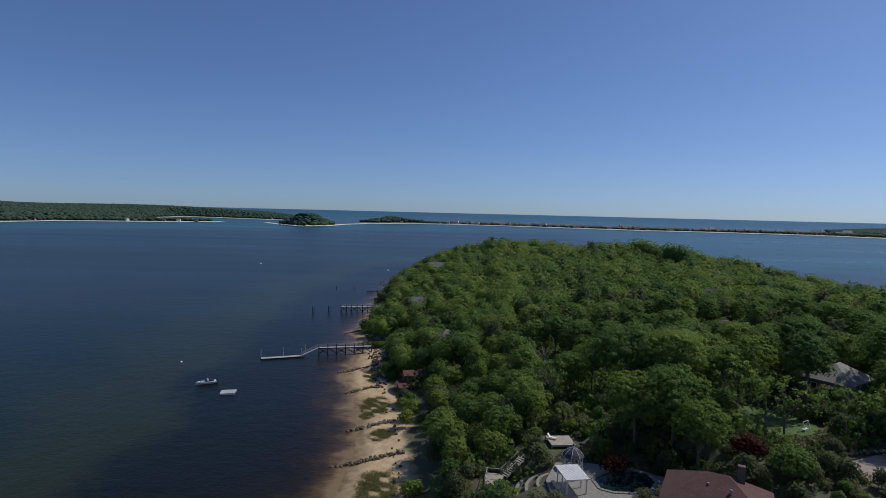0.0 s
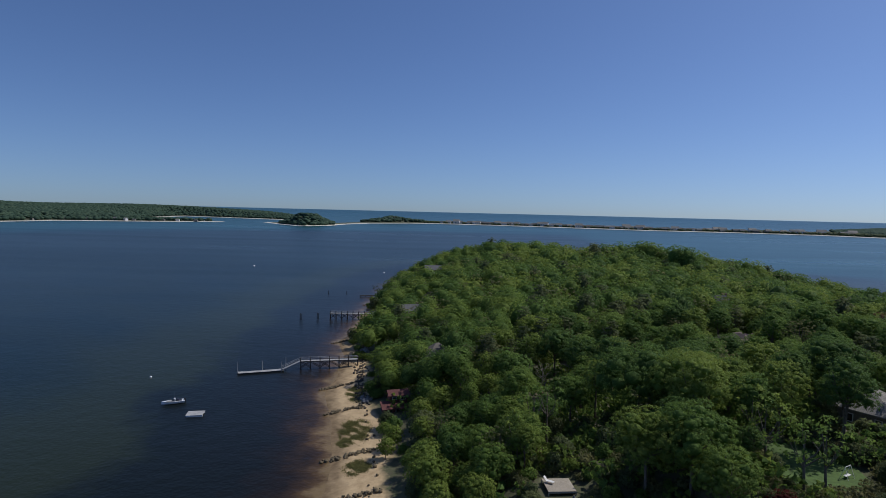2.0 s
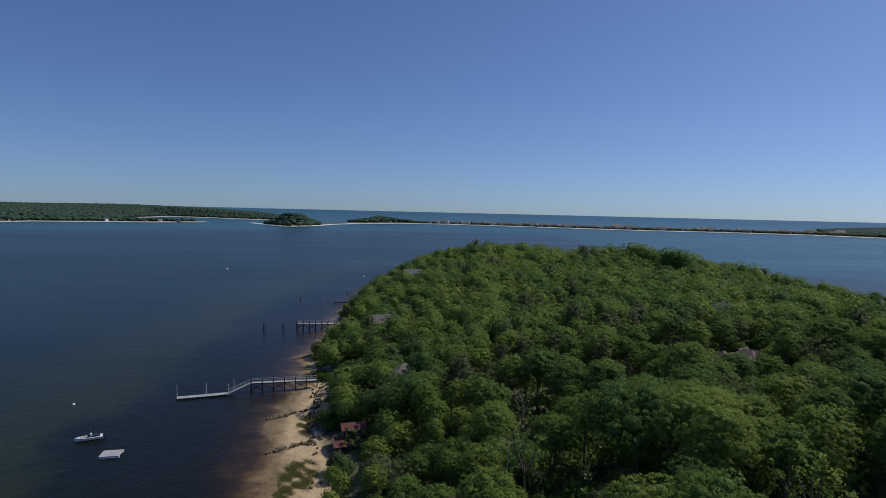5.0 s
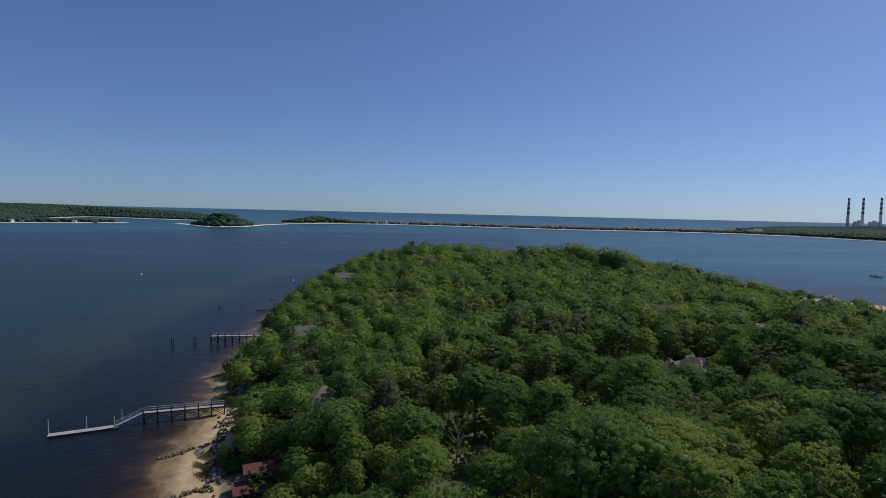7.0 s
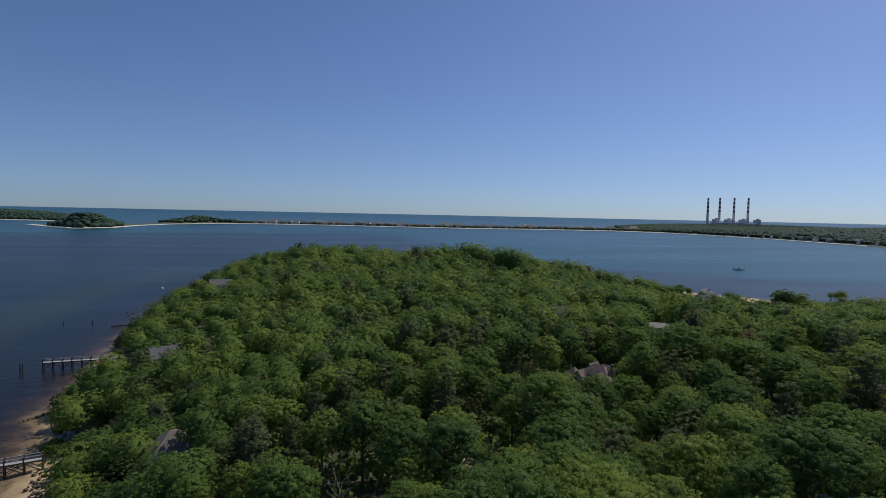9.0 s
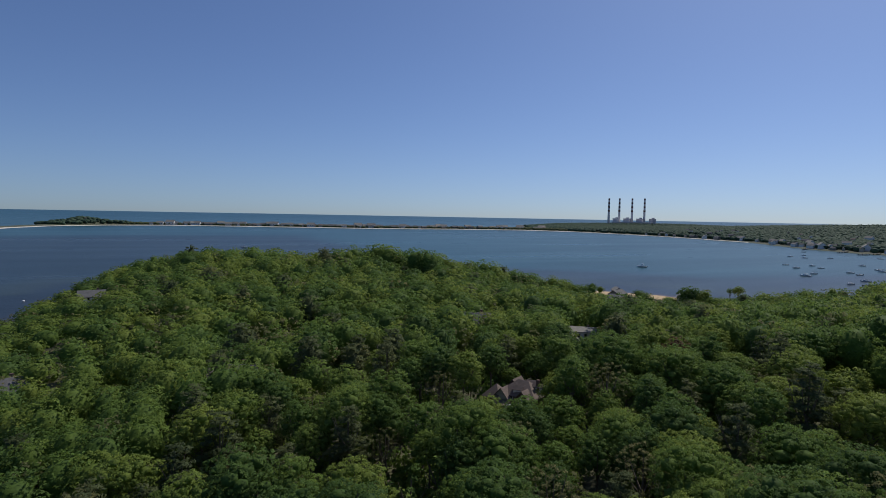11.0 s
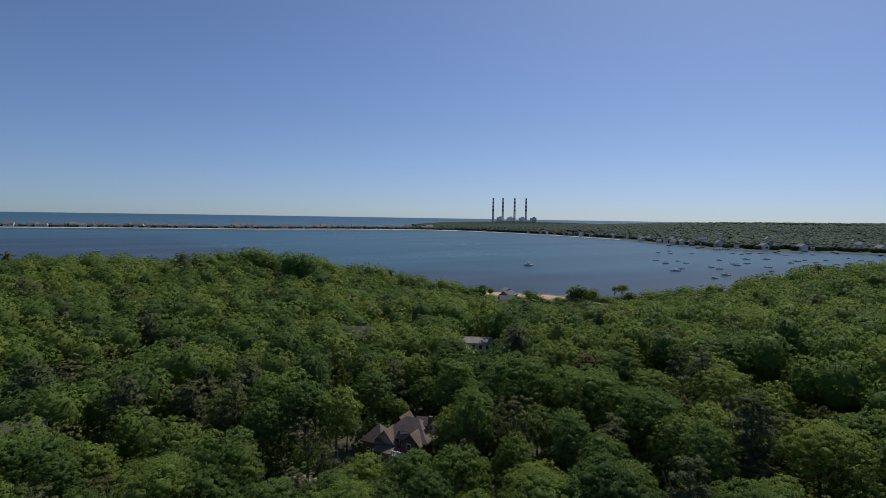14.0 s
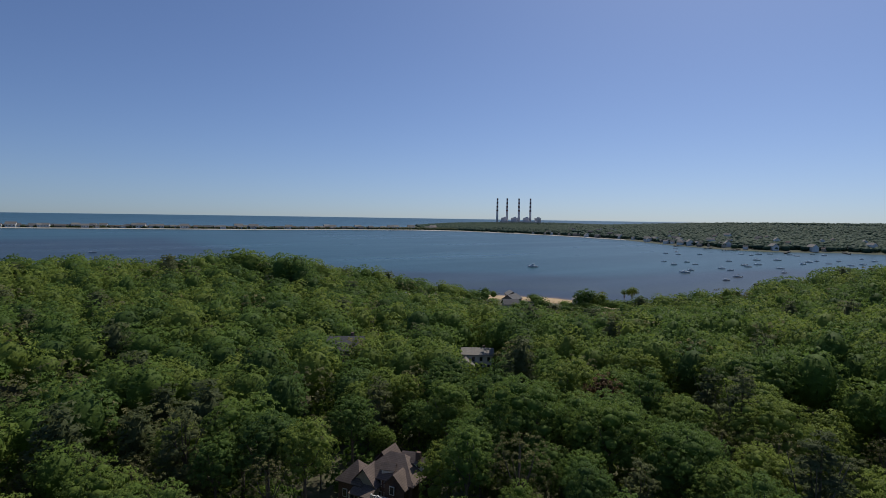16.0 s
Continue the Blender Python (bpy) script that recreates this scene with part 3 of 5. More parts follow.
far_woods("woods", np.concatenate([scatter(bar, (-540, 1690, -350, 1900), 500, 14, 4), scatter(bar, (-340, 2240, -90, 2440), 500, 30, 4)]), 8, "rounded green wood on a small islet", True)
far_woods("scrub", scatter(bar, (-100, 1900, 1600, 2500), 12000, 26, 2.5), 5.6, "low dark scrub between the beach houses", False, "woods_pine")
MAIN = [(1480, 1850), (1500, 1600), (1460, 1250), (1400, 1050), (1300, 900), (1205, 750), (1172, 640), (1190, 570), (1280, 500), (1305, 380), (1350, 200), (1500, -300),
        (4600, -300), (4600, 1500), (4000, 2500), (3300, 3300), (2700, 3350), (2300, 3150), (1850, 2750), (1500, 2200)]
main = shore("mainland", MAIN, [(2700, 1300, 34, 800, 700), (3200, 300, 44, 700, 700), (2900, 2800, 14, 600, 500), (2300, 300, 24, 500, 500)], 30, 7, "wooded mainland shore rising to low hills", 3.0, 120, 1040)
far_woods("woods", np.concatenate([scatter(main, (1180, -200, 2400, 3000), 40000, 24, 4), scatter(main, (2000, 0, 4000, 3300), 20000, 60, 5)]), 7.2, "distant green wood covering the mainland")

# ---- things: helpers ----
def ground_at(x, y):
    return float(headland(np.array([x]), np.array([y]))[0][0])


def add_box(bm, centre, size, turn=0.0):
    bmesh.ops.create_cube(bm, size=1, matrix=pose(*centre, 0, 0, turn) @ Matrix.Diagonal((*size, 1)))


def box(centre, size, turn=0.0, bevel=0.0):
    bm = bmesh.new()
    add_box(bm, centre, size, turn)
    if bevel:
        bmesh.ops.bevel(bm, geom=bm.edges[:], offset=bevel, segments=1, affect="EDGES")
    return bm


def beam(a, b, width, depth):
    """A bar of that width and depth from a to b."""
    a, b = Vector(a), Vector(b)
    d = b - a
    bm = bmesh.new()
    m = Matrix.Translation((a + b) / 2) @ d.to_track_quat("Y", "Z").to_matrix().to_4x4() @ Matrix.Diagonal((width, d.length, depth, 1))
    bmesh.ops.create_cube(bm, size=1, matrix=m)
    return bm


def post(x, y, z0, z1, r0, r1=None, sides=8):
    bm = bmesh.new()
    bmesh.ops.create_cone(bm, cap_ends=True, segments=sides, radius1=r0, radius2=r0 if r1 is None else r1, depth=z1 - z0, matrix=Matrix.Translation((x, y, (z0 + z1) / 2)))
    return bm


def solid(verts, faces):
    bm = bmesh.new()
    vs = [bm.verts.new(v) for v in verts]
    for f in faces:
        bm.faces.new([vs[i] for i in f])
    bmesh.ops.recalc_face_normals(bm, faces=bm.faces[:])
    return bm


def slab(outline, z0, z1):
    """An upright prism over an outline of (x, y)."""
    n = len(outline)
    return solid([(x, y, z) for z in (z0, z1) for x, y in outline], [tuple(range(n))[::-1], tuple(range(n, 2 * n))] + [(i, (i + 1) % n, (i + 1) % n + n, i + n) for i in range(n)])


def gable_roof(w, d, z, rise, over, thick=0.25):
    """Two slopes with a ridge along x, eaves at z."""
    a, b = w / 2 + over, d / 2 + over
    low = z - rise * over / (d / 2)
    section = [(-b, low), (0, z + rise), (b, low), (b, low + thick), (0, z + rise + thick), (-b, low + thick)]
    return solid([(x, y, h) for x in (-a, a) for y, h in section], [(0, 1, 4, 5), (1, 2, 3, 4), (6, 11, 10, 7), (7, 10, 9, 8)] + [(i, (i + 1) % 6, (i + 1) % 6 + 6, i + 6) for i in range(6)])


def hip_roof(w, d, z, rise, over, thick=0.25):
    a, b = w / 2 + over, d / 2 + over
    r = max(a - b, 0.05)
    return solid([(-a, -b, z), (a, -b, z), (a, b, z), (-a, b, z), (-a, -b, z + thick), (a, -b, z + thick), (a, b, z + thick), (-a, b, z + thick), (-r, 0, z + rise), (r, 0, z + rise)],
                 [(0, 3, 2, 1), (0, 1, 5, 4), (1, 2, 6, 5), (2, 3, 7, 6), (3, 0, 4, 7), (4, 5, 9, 8), (6, 7, 8, 9), (5, 6, 9), (7, 4, 8)])


def gable_walls(w, d, z0, z1, rise):
    """Outer walls with gable ends facing x."""
    a, b = w / 2 - 0.05, d / 2 - 0.05
    section = [(-b, z0), (b, z0), (b, z1), (0, z1 + rise - 0.05), (-b, z1)]
    return solid([(x, y, h) for x in (-a, a) for y, h in section], [(0, 1, 2, 3, 4), (9, 8, 7, 6, 5)] + [(i, (i + 1) % 5, (i + 1) % 5 + 5, i + 5) for i in range(5)])


def shingles(name, color):
    def build(nt, p):
        b = nt.nodes.new("ShaderNodeTexBrick")
        co = nt.nodes.new("ShaderNodeTexCoord")
        nt.links.new(co.outputs["Object"], b.inputs["Vector"])
        b.inputs["Scale"].default_value = 1.0
        b.inputs["Brick Width"].default_value, b.inputs["Row Height"].default_value, b.inputs["Mortar Size"].default_value = 0.9, 0.3, 0.03
        b.inputs["Color1"].default_value = (*color, 1)
        b.inputs["Color2"].default_value = (*[c * 0.8 for c in color], 1)
        b.inputs["Mortar"].default_value = (*[c * 0.6 for c in color], 1)
        stains = ramp(nt, noise_node(nt, 0.5, 5), [(0.3, (0.75, 0.75, 0.75)), (0.7, (1.1, 1.08, 1.05))])
        nt.links.new(blend(nt, 1.0, b.outputs["Color"], stains, "MULTIPLY"), p.inputs["Base Color"])
        p.inputs["Roughness"].default_value = 0.85
    return material(name, build)


M["red_roof"] = shingles("red_brown_shingles", (0.135, 0.062, 0.048))
M["brown_roof"] = shingles("brown_shingles", (0.215, 0.165, 0.140))
M["grey_roof"] = shingles("grey_shingles", (0.15, 0.15, 0.15))
M["dome_roof"] = shingles("dark_lavender_shingles", (0.085, 0.072, 0.085))
M["tan_roof"] = shingles("weathered_tan_shingles", (0.23, 0.20, 0.165))
M["pale_roof"] = shingles("weathered_pale_shingles", (0.30, 0.28, 0.25))
M["maroon"] = worn("maroon_shingles", (0.13, 0.040, 0.034), 0.8, 0, 4)
M["white"] = worn("white_paint", (0.84, 0.82, 0.78), 0.6, 0, 3, 0.08)
M["cream"] = worn("cream_render", (0.55, 0.48, 0.38), 0.8, 0, 2, 0.12)
M["brick"] = worn("brown_brick", (0.16, 0.10, 0.075), 0.85, 0, 6, 0.3, 0.01)
M["shake"] = worn("grey_cedar_siding", (0.26, 0.23, 0.20), 0.85, 0, 4, 0.2)
M["grey_wood"] = worn("weathered_planks", (0.43, 0.42, 0.40), 0.85, 0, 5, 0.2)
M["dark_wood"] = worn("dark_wet_timber", (0.085, 0.072, 0.06), 0.85, 0, 4, 0.3)
M["tan_wood"] = worn("tan_deck_boards", (0.42, 0.36, 0.28), 0.8, 0, 5, 0.15)
M["rock"] = worn("brown_shore_rock", (0.15, 0.115, 0.065), 0.9, 0, 2.5, 0.4, 0.05)
M["pale_rock"] = worn("pale_grey_rock", (0.26, 0.24, 0.215), 0.9, 0, 2.0, 0.3, 0.05)
M["stone"] = worn("patio_stone", (0.27, 0.245, 0.21), 0.85, 0, 2.0, 0.2, 0.02)
M["gravel"] = worn("gravel_drive", (0.37, 0.29, 0.23), 0.95, 0, 2.0, 0.2, 0.02)
M["lawn"] = worn("mown_lawn", (0.075, 0.13, 0.025), 0.9, 0, 1.2, 0.3, 0.03)
M["hull"] = worn("white_gelcoat", (0.86, 0.86, 0.85), 0.25, 0, 2, 0.04)
M["navy"] = worn("dark_blue_canvas", (0.03, 0.04, 0.07), 0.7, 0, 4, 0.2)
M["black"] = worn("black_rubber", (0.02, 0.02, 0.022), 0.5, 0, 4, 0.2)
M["steel"] = worn("grey_metal", (0.45, 0.45, 0.45), 0.4, 0.8, 4, 0.1)
M["stack_white"] = worn("pale_concrete", (0.74, 0.71, 0.70), 0.85, 0, 0.1, 0.08)
M["stack_red"] = worn("dark_red_band", (0.17, 0.075, 0.065), 0.8, 0, 0.1, 0.1)
M["plant_pink"] = worn("pale_cladding", (0.60, 0.55, 0.54), 0.8, 0, 0.05, 0.12)
M["beach_grass"] = leafy("beach_grass", (0.15, 0.16, 0.055), (0.21, 0.20, 0.080), (0.30, 0.26, 0.12), False)


def build_glass(nt, p):
    p.inputs["Base Color"].default_value = (0.02, 0.025, 0.03, 1)
    p.inputs["Roughness"].default_value = 0.06
    p.inputs["IOR"].default_value = 1.5


M["glass"] = material("dark_window_glass", build_glass)


def build_pool(nt, p):
    nt.links.new(ramp(nt, noise_node(nt, 0.4, 3), [(0.3, (0.006, 0.016, 0.018)), (0.7, (0.010, 0.026, 0.028))]), p.inputs["Base Color"])
    p.inputs["Roughness"].default_value, p.inputs["IOR"].default_value = 0.08, 1.33
    bump(nt, p, noise_node(nt, 2.5, 3), 0.25, 0.04)


M["pool"] = material("pool_water", build_pool)


def windows(parent, w, d, rows, per, trim="white"):
    """Windows on the two long walls (facing y) and two on each end: a frame with a pane in it."""
    spots = []
    for z in rows:
        for k in range(per):
            x = -w / 2 + w * (k + 0.5) / per
            spots += [((x, -d / 2), (0.9, 0.12)), ((x, d / 2), (0.9, 0.12))]
        for y in (-d / 4, d / 4):
            spots += [((-w / 2, y), (0.12, 0.9)), ((w / 2, y), (0.12, 0.9))]
        for (x, y), (sx, sy) in spots:
            fr = part("window", box((x, y, z), (sx + (0.3 if sx > 0.5 else 0), sy + (0.3 if sy > 0.5 else 0), 1.6)), M[trim], parent)
            part("pane", box((x * (1 + 0.05 / max(abs(x), 0.5)) if sx < 0.5 else x, y * (1 + 0.05 / max(abs(y), 0.5)) if sy < 0.5 else y, z), (sx, sy, 1.3)), M["glass"], fr)
        spots = []


def house(m, label, w, d, wall, rise, roof="gable", walls="white", roofs="grey_roof", rows=(1.6,), per=3, chimney=True, group="", deep=3.0):
    h = thing("house", m, label, "house", group)
    if roof == "gable":
        part("wall", gable_walls(w, d, -deep, wall, rise), M[walls], h)
        part("roof", gable_roof(w, d, wall, rise, 0.5), M[roofs], h)
    else:
        part("wall", box((0, 0, (wall - deep) / 2), (w - 0.1, d - 0.1, wall + deep)), M[walls], h)
        part("roof", hip_roof(w, d, wall, rise, 0.6), M[roofs], h)
    if chimney:
        part("chimney", box((w * 0.22, d * 0.12, wall + rise * 0.75), (0.9, 0.7, rise * 0.9 + 1.0), 0, 0.04), M["brick"], h)
    windows(h, w, d, rows, per)
    part("door", box((w * 0.08, -d / 2, 1.05), (1.0, 0.14, 2.1), 0, 0.02), M["dark_wood"], h)
    return h


# ---- west beach ----
def pile_part(parent, x, y, z0, z1, r=0.17, mat="dark_wood", name="support_post"):
    return part(name, post(x, y, z0, z1, r, r * 0.9, 8), M[mat], parent)


def pier(label, a, b, deck_z, width, bays, rail=True, mat="grey_wood"):
    """A raised timber pier from a to b: planks, stringers, piles with crossed braces, rails."""
    t = thing("pier", pose(0, 0, 0), label, "pier")
    a, b = Vector((*a, deck_z)), Vector((*b, deck_z))
    along = (b - a).normalized()
    side = Vector((-along.y, along.x, 0)) * (width / 2)
    n = int((b - a).length / 0.32)
    for k in range(n):
        c = a + (b - a) * ((k + 0.5) / n)
        part("plank", beam(c - side, c + side, 0.28, 0.06), M[mat], t)
    for s in (-1, 1):
        part("stringer", beam(a + side * s * 0.92 - Vector((0, 0, 0.17)), b + side * s * 0.92 - Vector((0, 0, 0.17)), 0.12, 0.28), M["dark_wood"], t)
        if rail:
            part("rail", beam(a + side * s + Vector((0, 0, 1.0)), b + side * s + Vector((0, 0, 1.0)), 0.14, 0.10), M[mat], t)
            part("rail", beam(a + side * s + Vector((0, 0, 0.55)), b + side * s + Vector((0, 0, 0.55)), 0.06, 0.10), M[mat], t)
    for k in range(bays + 1):
        c = a + (b - a) * (k / bays)
        for s in (-1, 1):
            q = c + side * s * 0.95
            pile_part(t, q.x, q.y, -3.0, deck_z + (1.05 if rail else 0.2))
        part("brace", beam(c + side - Vector((0, 0, 0.3)), c - side + Vector((0, 0, 0.5 - deck_z)), 0.07, 0.18), M["dark_wood"], t)
        if k < bays:
            e = a + (b - a) * ((k + 1) / bays)
            for s in (-1, 1):
                part("brace", beam(c + side * s + Vector((0, 0, -0.3)), e + side * s + Vector((0, 0, 0.5 - deck_z)), 0.07, 0.17), M["dark_wood"], t)
                if k % 2 == 0:
                    part("brace", beam(e + side * s + Vector((0, 0, -0.3)), c + side * s + Vector((0, 0, 0.5 - deck_z)), 0.07, 0.17), M["dark_wood"], t)
    return t


pier("grey timber pier on braced dark piles over the beach", (-45.7, 206.2), (-26.5, 210.6), 2.9, 1.7, 6)
gang = thing("gangway", pose(0, 0, 0), "sloping grey gangway with rails down to a floating dock", "gangway")
ga, gb = Vector((-45.7, 206.2, 2.9)), Vector((-51.2, 203.2, 0.65))
gs = Vector(((gb - ga).y, -(gb - ga).x, 0)).normalized() * 0.6
part("walkway", beam(ga, gb, 1.2, 0.1), M["grey_wood"], gang)
for s in (-1, 1):
    part("rail", beam(ga + gs * s + Vector((0, 0, 1)), gb + gs * s + Vector((0, 0, 1)), 0.09, 0.09), M["grey_wood"], gang)
    part("rail", beam(ga + gs * s + Vector((0, 0, 0.5)), gb + gs * s + Vector((0, 0, 0.5)), 0.06, 0.06), M["grey_wood"], gang)
    for k in range(5):
        q = ga + (gb - ga) * (k / 4) + gs * s
        part("rail_post", beam(q, q + Vector((0, 0, 1)), 0.07, 0.07), M["grey_wood"], gang)
dock = thing("floating_dock", pose(0, 0, 0), "long grey floating dock held by tall piles", "dock")
ends = [Vector((-50.8, 203.6, 0)), Vector((-57.6, 201.0, 0)), Vector((-64.8, 198.4, 0))]
for p0, p1 in zip(ends, ends[1:]):
    run = (p1 - p0).normalized()
    s = Vector((-run.y, run.x, 0))
    part("float", beam(p0 + run * 0.1 + Vector((0, 0, 0.12)), p1 - run * 0.1 + Vector((0, 0, 0.12)), 1.9, 0.5), M["dark_wood"], dock)
    n = 22
    for k in range(n):
        c = p0 + (p1 - p0) * ((k + 0.5) / n) + Vector((0, 0, 0.43))
        part("plank", beam(c - s * 1.05, c + s * 1.05, 0.29, 0.07), M["grey_wood"], dock)
for x, y, h in ((-50.6, 205.0, 4.2), (-51.3, 202.4, 3.4), (-57.8, 202.2, 3.6), (-65.2, 199.3, 3.8)):
    pile_part(dock, x, y, -4, h, 0.15, "grey_wood")
pier("old timber pier with crossed braces standing in shallow water", (-53.8, 295.4), (-31.0, 296.5), 3.0, 1.8, 8)
pier("low dark timber jetty far along the beach", (-50.0, 369.0), (-30.0, 374.0), 0.9, 1.4, 6, False, "dark_wood")
for x, y, h in ((-68.0, 291.0, 3.4), (-67.3, 291.3, 3.1), (-60.3, 294.5, 3.2), (-59.6, 294.7, 2.9), (-71.5, 375.0, 2.6), (-60.0, 377.0, 2.4)):
    p = thing("mooring_pile", pose(x, y, 0), "lone dark mooring pile standing in the water", "pile", "mooring piles")
    pile_part(p, 0, 0, -4, h, 0.2)

# rocks: a few shapes shared by all
rock_shapes = []
for k in range(6):
    v = ICO_V * rng.uniform(0.65, 1.15, (len(ICO_V), 1)) * np.array([1.0, 0.75, 0.6])
    me_ob = arrays("rock", v, ICO_F, M["rock"])
    rock_shapes.append(me_ob.data)
    bpy.data.objects.remove(me_ob)


def rocks(parent, spots, size):
    for x, y, z in spots:
        ob = new("rock", rock_shapes[int(rng.integers(6))])
        ob.matrix_basis = pose(x, y, z, *rng.uniform(-25, 25, 2), rng.uniform(0, 360)) @ Matrix.Scale(size * rng.uniform(0.6, 1.4), 4)
        ob.parent = parent


for a, b, count in (((-43, 244), (-31, 251), 42), ((-34, 184), (-22, 191.5), 46), ((-28, 163.5), (-19, 167.5), 34), ((-23, 135), (-11.5, 140), 48), ((-23, 115.5), (-8, 120.5), 54), ((-44, 338), (-38, 341), 20)):
    g = thing("groyne", pose(0, 0, 0), "row of brown boulders running out across the beach", "groyne", "boulder groynes")
    count = int(count * 2.2)
    s = rng.uniform(0, 1, count)
    x = a[0] + (b[0] - a[0]) * s + rng.normal(0, 0.35, count)
    y = a[1] + (b[1] - a[1]) * s + rng.normal(0, 0.45, count)
    z = headland(x, y)[0]
    rocks(g, np.stack([x, y, np.maximum(z, -0.25) + rng.uniform(0.0, 0.4, count)], 1), 0.42)


def boulder_bank(label, line, count, spread, size, mat):
    """Loose rocks heaped along a line on the ground, as one mesh."""
    line = np.array(line, float)
    k = rng.integers(0, len(line) - 1, count)
    s = rng.uniform(0, 1, (count, 1))
    p = line[k] + (line[k + 1] - line[k]) * s + rng.normal(0, spread, (count, 2))
    z = headland(p[:, 0], p[:, 1])[0]
    v = ICO_V[None] * rng.uniform(0.6, 1.2, (count, 12, 1)) * size * rng.uniform(0.5, 1.5, (count, 1, 1)) + np.concatenate([p, z[:, None] + 0.15], 1)[:, None, :]
    f = ICO_F[None] + 12 * np.arange(count)[:, None, None]
    return tagged(arrays("boulder_bank", v.reshape(-1, 3), f.reshape(-1, 3), M[mat]), label, "rocks", kind="stuff")


boulder_bank("grey and brown boulders at the foot of the bluff", [(-6, 100), (-9, 122), (-11, 140), (-15, 158), (-20, 172), (-22, 195), (-25, 222), (-27, 250), (-30, 290)], 60, 0.8, 0.36, "rock")
M["grey_rock"] = worn("grey_shore_rock", (0.105, 0.088, 0.066), 0.9, 0, 2.5, 0.35, 0.05)
boulder_bank("dark grey boulders heaped along the back of the beach", [(-17, 167), (-20, 176), (-22.5, 190), (-25, 205), (-26.5, 222), (-28.5, 238)], 150, 0.9, 0.42, "grey_rock")
boulder_bank("pale boulders piled against the bank", [(-25.5, 224), (-27.5, 232)], 46, 0.8, 0.6, "pale_rock")
boulder_bank("pale boulders beside the red boathouse", [(-18, 171), (-19.5, 175)], 26, 0.7, 0.55, "pale_rock")


def tufts(label, patches, blade, mat, name="beach_grass", per=34):
    """Grass as many thin blades over uneven ovals."""
    rows = []
    for cx, cy, rx, ry, turn in patches:
        n = int(per * rx * ry * 3.14)
        a, r = rng.uniform(0, 6.283, n), np.sqrt(rng.uniform(0, 1, n))
        r = np.abs(r * (0.9 + 0.1 * np.sin(a * 2 + cx)) + rng.normal(0, 0.16, n))
        u, w = rx * r * np.cos(a), ry * r * np.sin(a)
        c, s = math.cos(radians(turn)), math.sin(radians(turn))
        rows.append(np.stack([cx + u * c - w * s, cy + u * s + w * c], 1))
    p = np.concatenate(rows)
    p = p[wobble(p[:, 0], p[:, 1], 1.7, 2.0) + 0.35 * rng.normal(size=len(p)) > -0.12]
    z = headland(p[:, 0], p[:, 1])[0]
    at = np.concatenate([p, z[:, None]], 1)
    a = rng.uniform(0, 6.283, len(p))
    side = np.stack([np.cos(a), np.sin(a), 0 * a], 1) * blade * 0.45
    tip = np.stack([rng.normal(0, 0.8, len(p)), rng.normal(0, 0.8, len(p)), rng.uniform(0.4, 0.9, len(p))], 1) * blade
    v = np.stack([at - side, at + side, at + tip], 1).reshape(-1, 3)
    return tagged(arrays(name, v, np.arange(len(v)).reshape(-1, 3), M[mat]), label, "grass", kind="stuff")


tufts("olive beach grass growing in patches on the sand", [(-22.0, 179, 2.8, 7.5, 10), (-18.0, 152, 3.8, 7.5, 15), (-19, 145, 2.2, 2.5, 0), (-14, 131.5, 3.4, 3.4, 10), (-12, 105.5, 4.0, 8, 12), (-28, 236, 1.5, 4, 5)], 0.20, "beach_grass", per=210)

# boathouse
bh = thing("boathouse", pose(-9.2, 163.6, 2.2, 0, 0, 18), "two-tiered maroon boathouse at the foot of the bluff", "boathouse")
part("wall", box((0, 0, -0.4), (6.4, 4.6, 3.2)), M["maroon"], bh)
part("upper_wall", box((1.2, 1.2, 2.6), (5.0, 3.2, 3.0)), M["maroon"], bh)
part("porch_roof", solid([(-3.9, -3.4, 1.0), (3.6, -3.4, 1.0), (3.6, 0.2, 2.1), (-3.9, 0.2, 2.1), (-3.9, -3.4, 1.16), (3.6, -3.4, 1.16), (3.6, 0.2, 2.26), (-3.9, 0.2, 2.26)],
                         [(0, 3, 2, 1), (4, 5, 6, 7), (0, 1, 5, 4), (1, 2, 6, 5), (2, 3, 7, 6), (3, 0, 4, 7)]), M["maroon"], bh, "maroon sloping porch roof")
up = part("roof", gable_roof(5.2, 3.6, 3.9, 0.9, 0.4, 0.16), M["maroon"], bh)
up.location = (1.2, 1.2, 0)
for x in (-3.5, -1.2, 1.2, 3.3):
    part("porch_post", box((x, -3.1, -0.5), (0.16, 0.16, 3.0)), M["dark_wood"], bh)
for x in (-1.6, 0.6, 2.6):
    w = part("window", box((x, -2.3, 0.2), (1.2, 0.12, 1.0)), M["white"], bh)
    part("pane", box((x, -2.36, 0.2), (1.0, 0.06, 0.8)), M["glass"], w)
for x in (0.0, 2.4):
    w = part("window", box((x, -0.42, 3.0), (1.3, 0.12, 0.9)), M["white"], bh)
    part("pane", box((x, -0.48, 3.0), (1.1, 0.06, 0.7)), M["glass"], w)


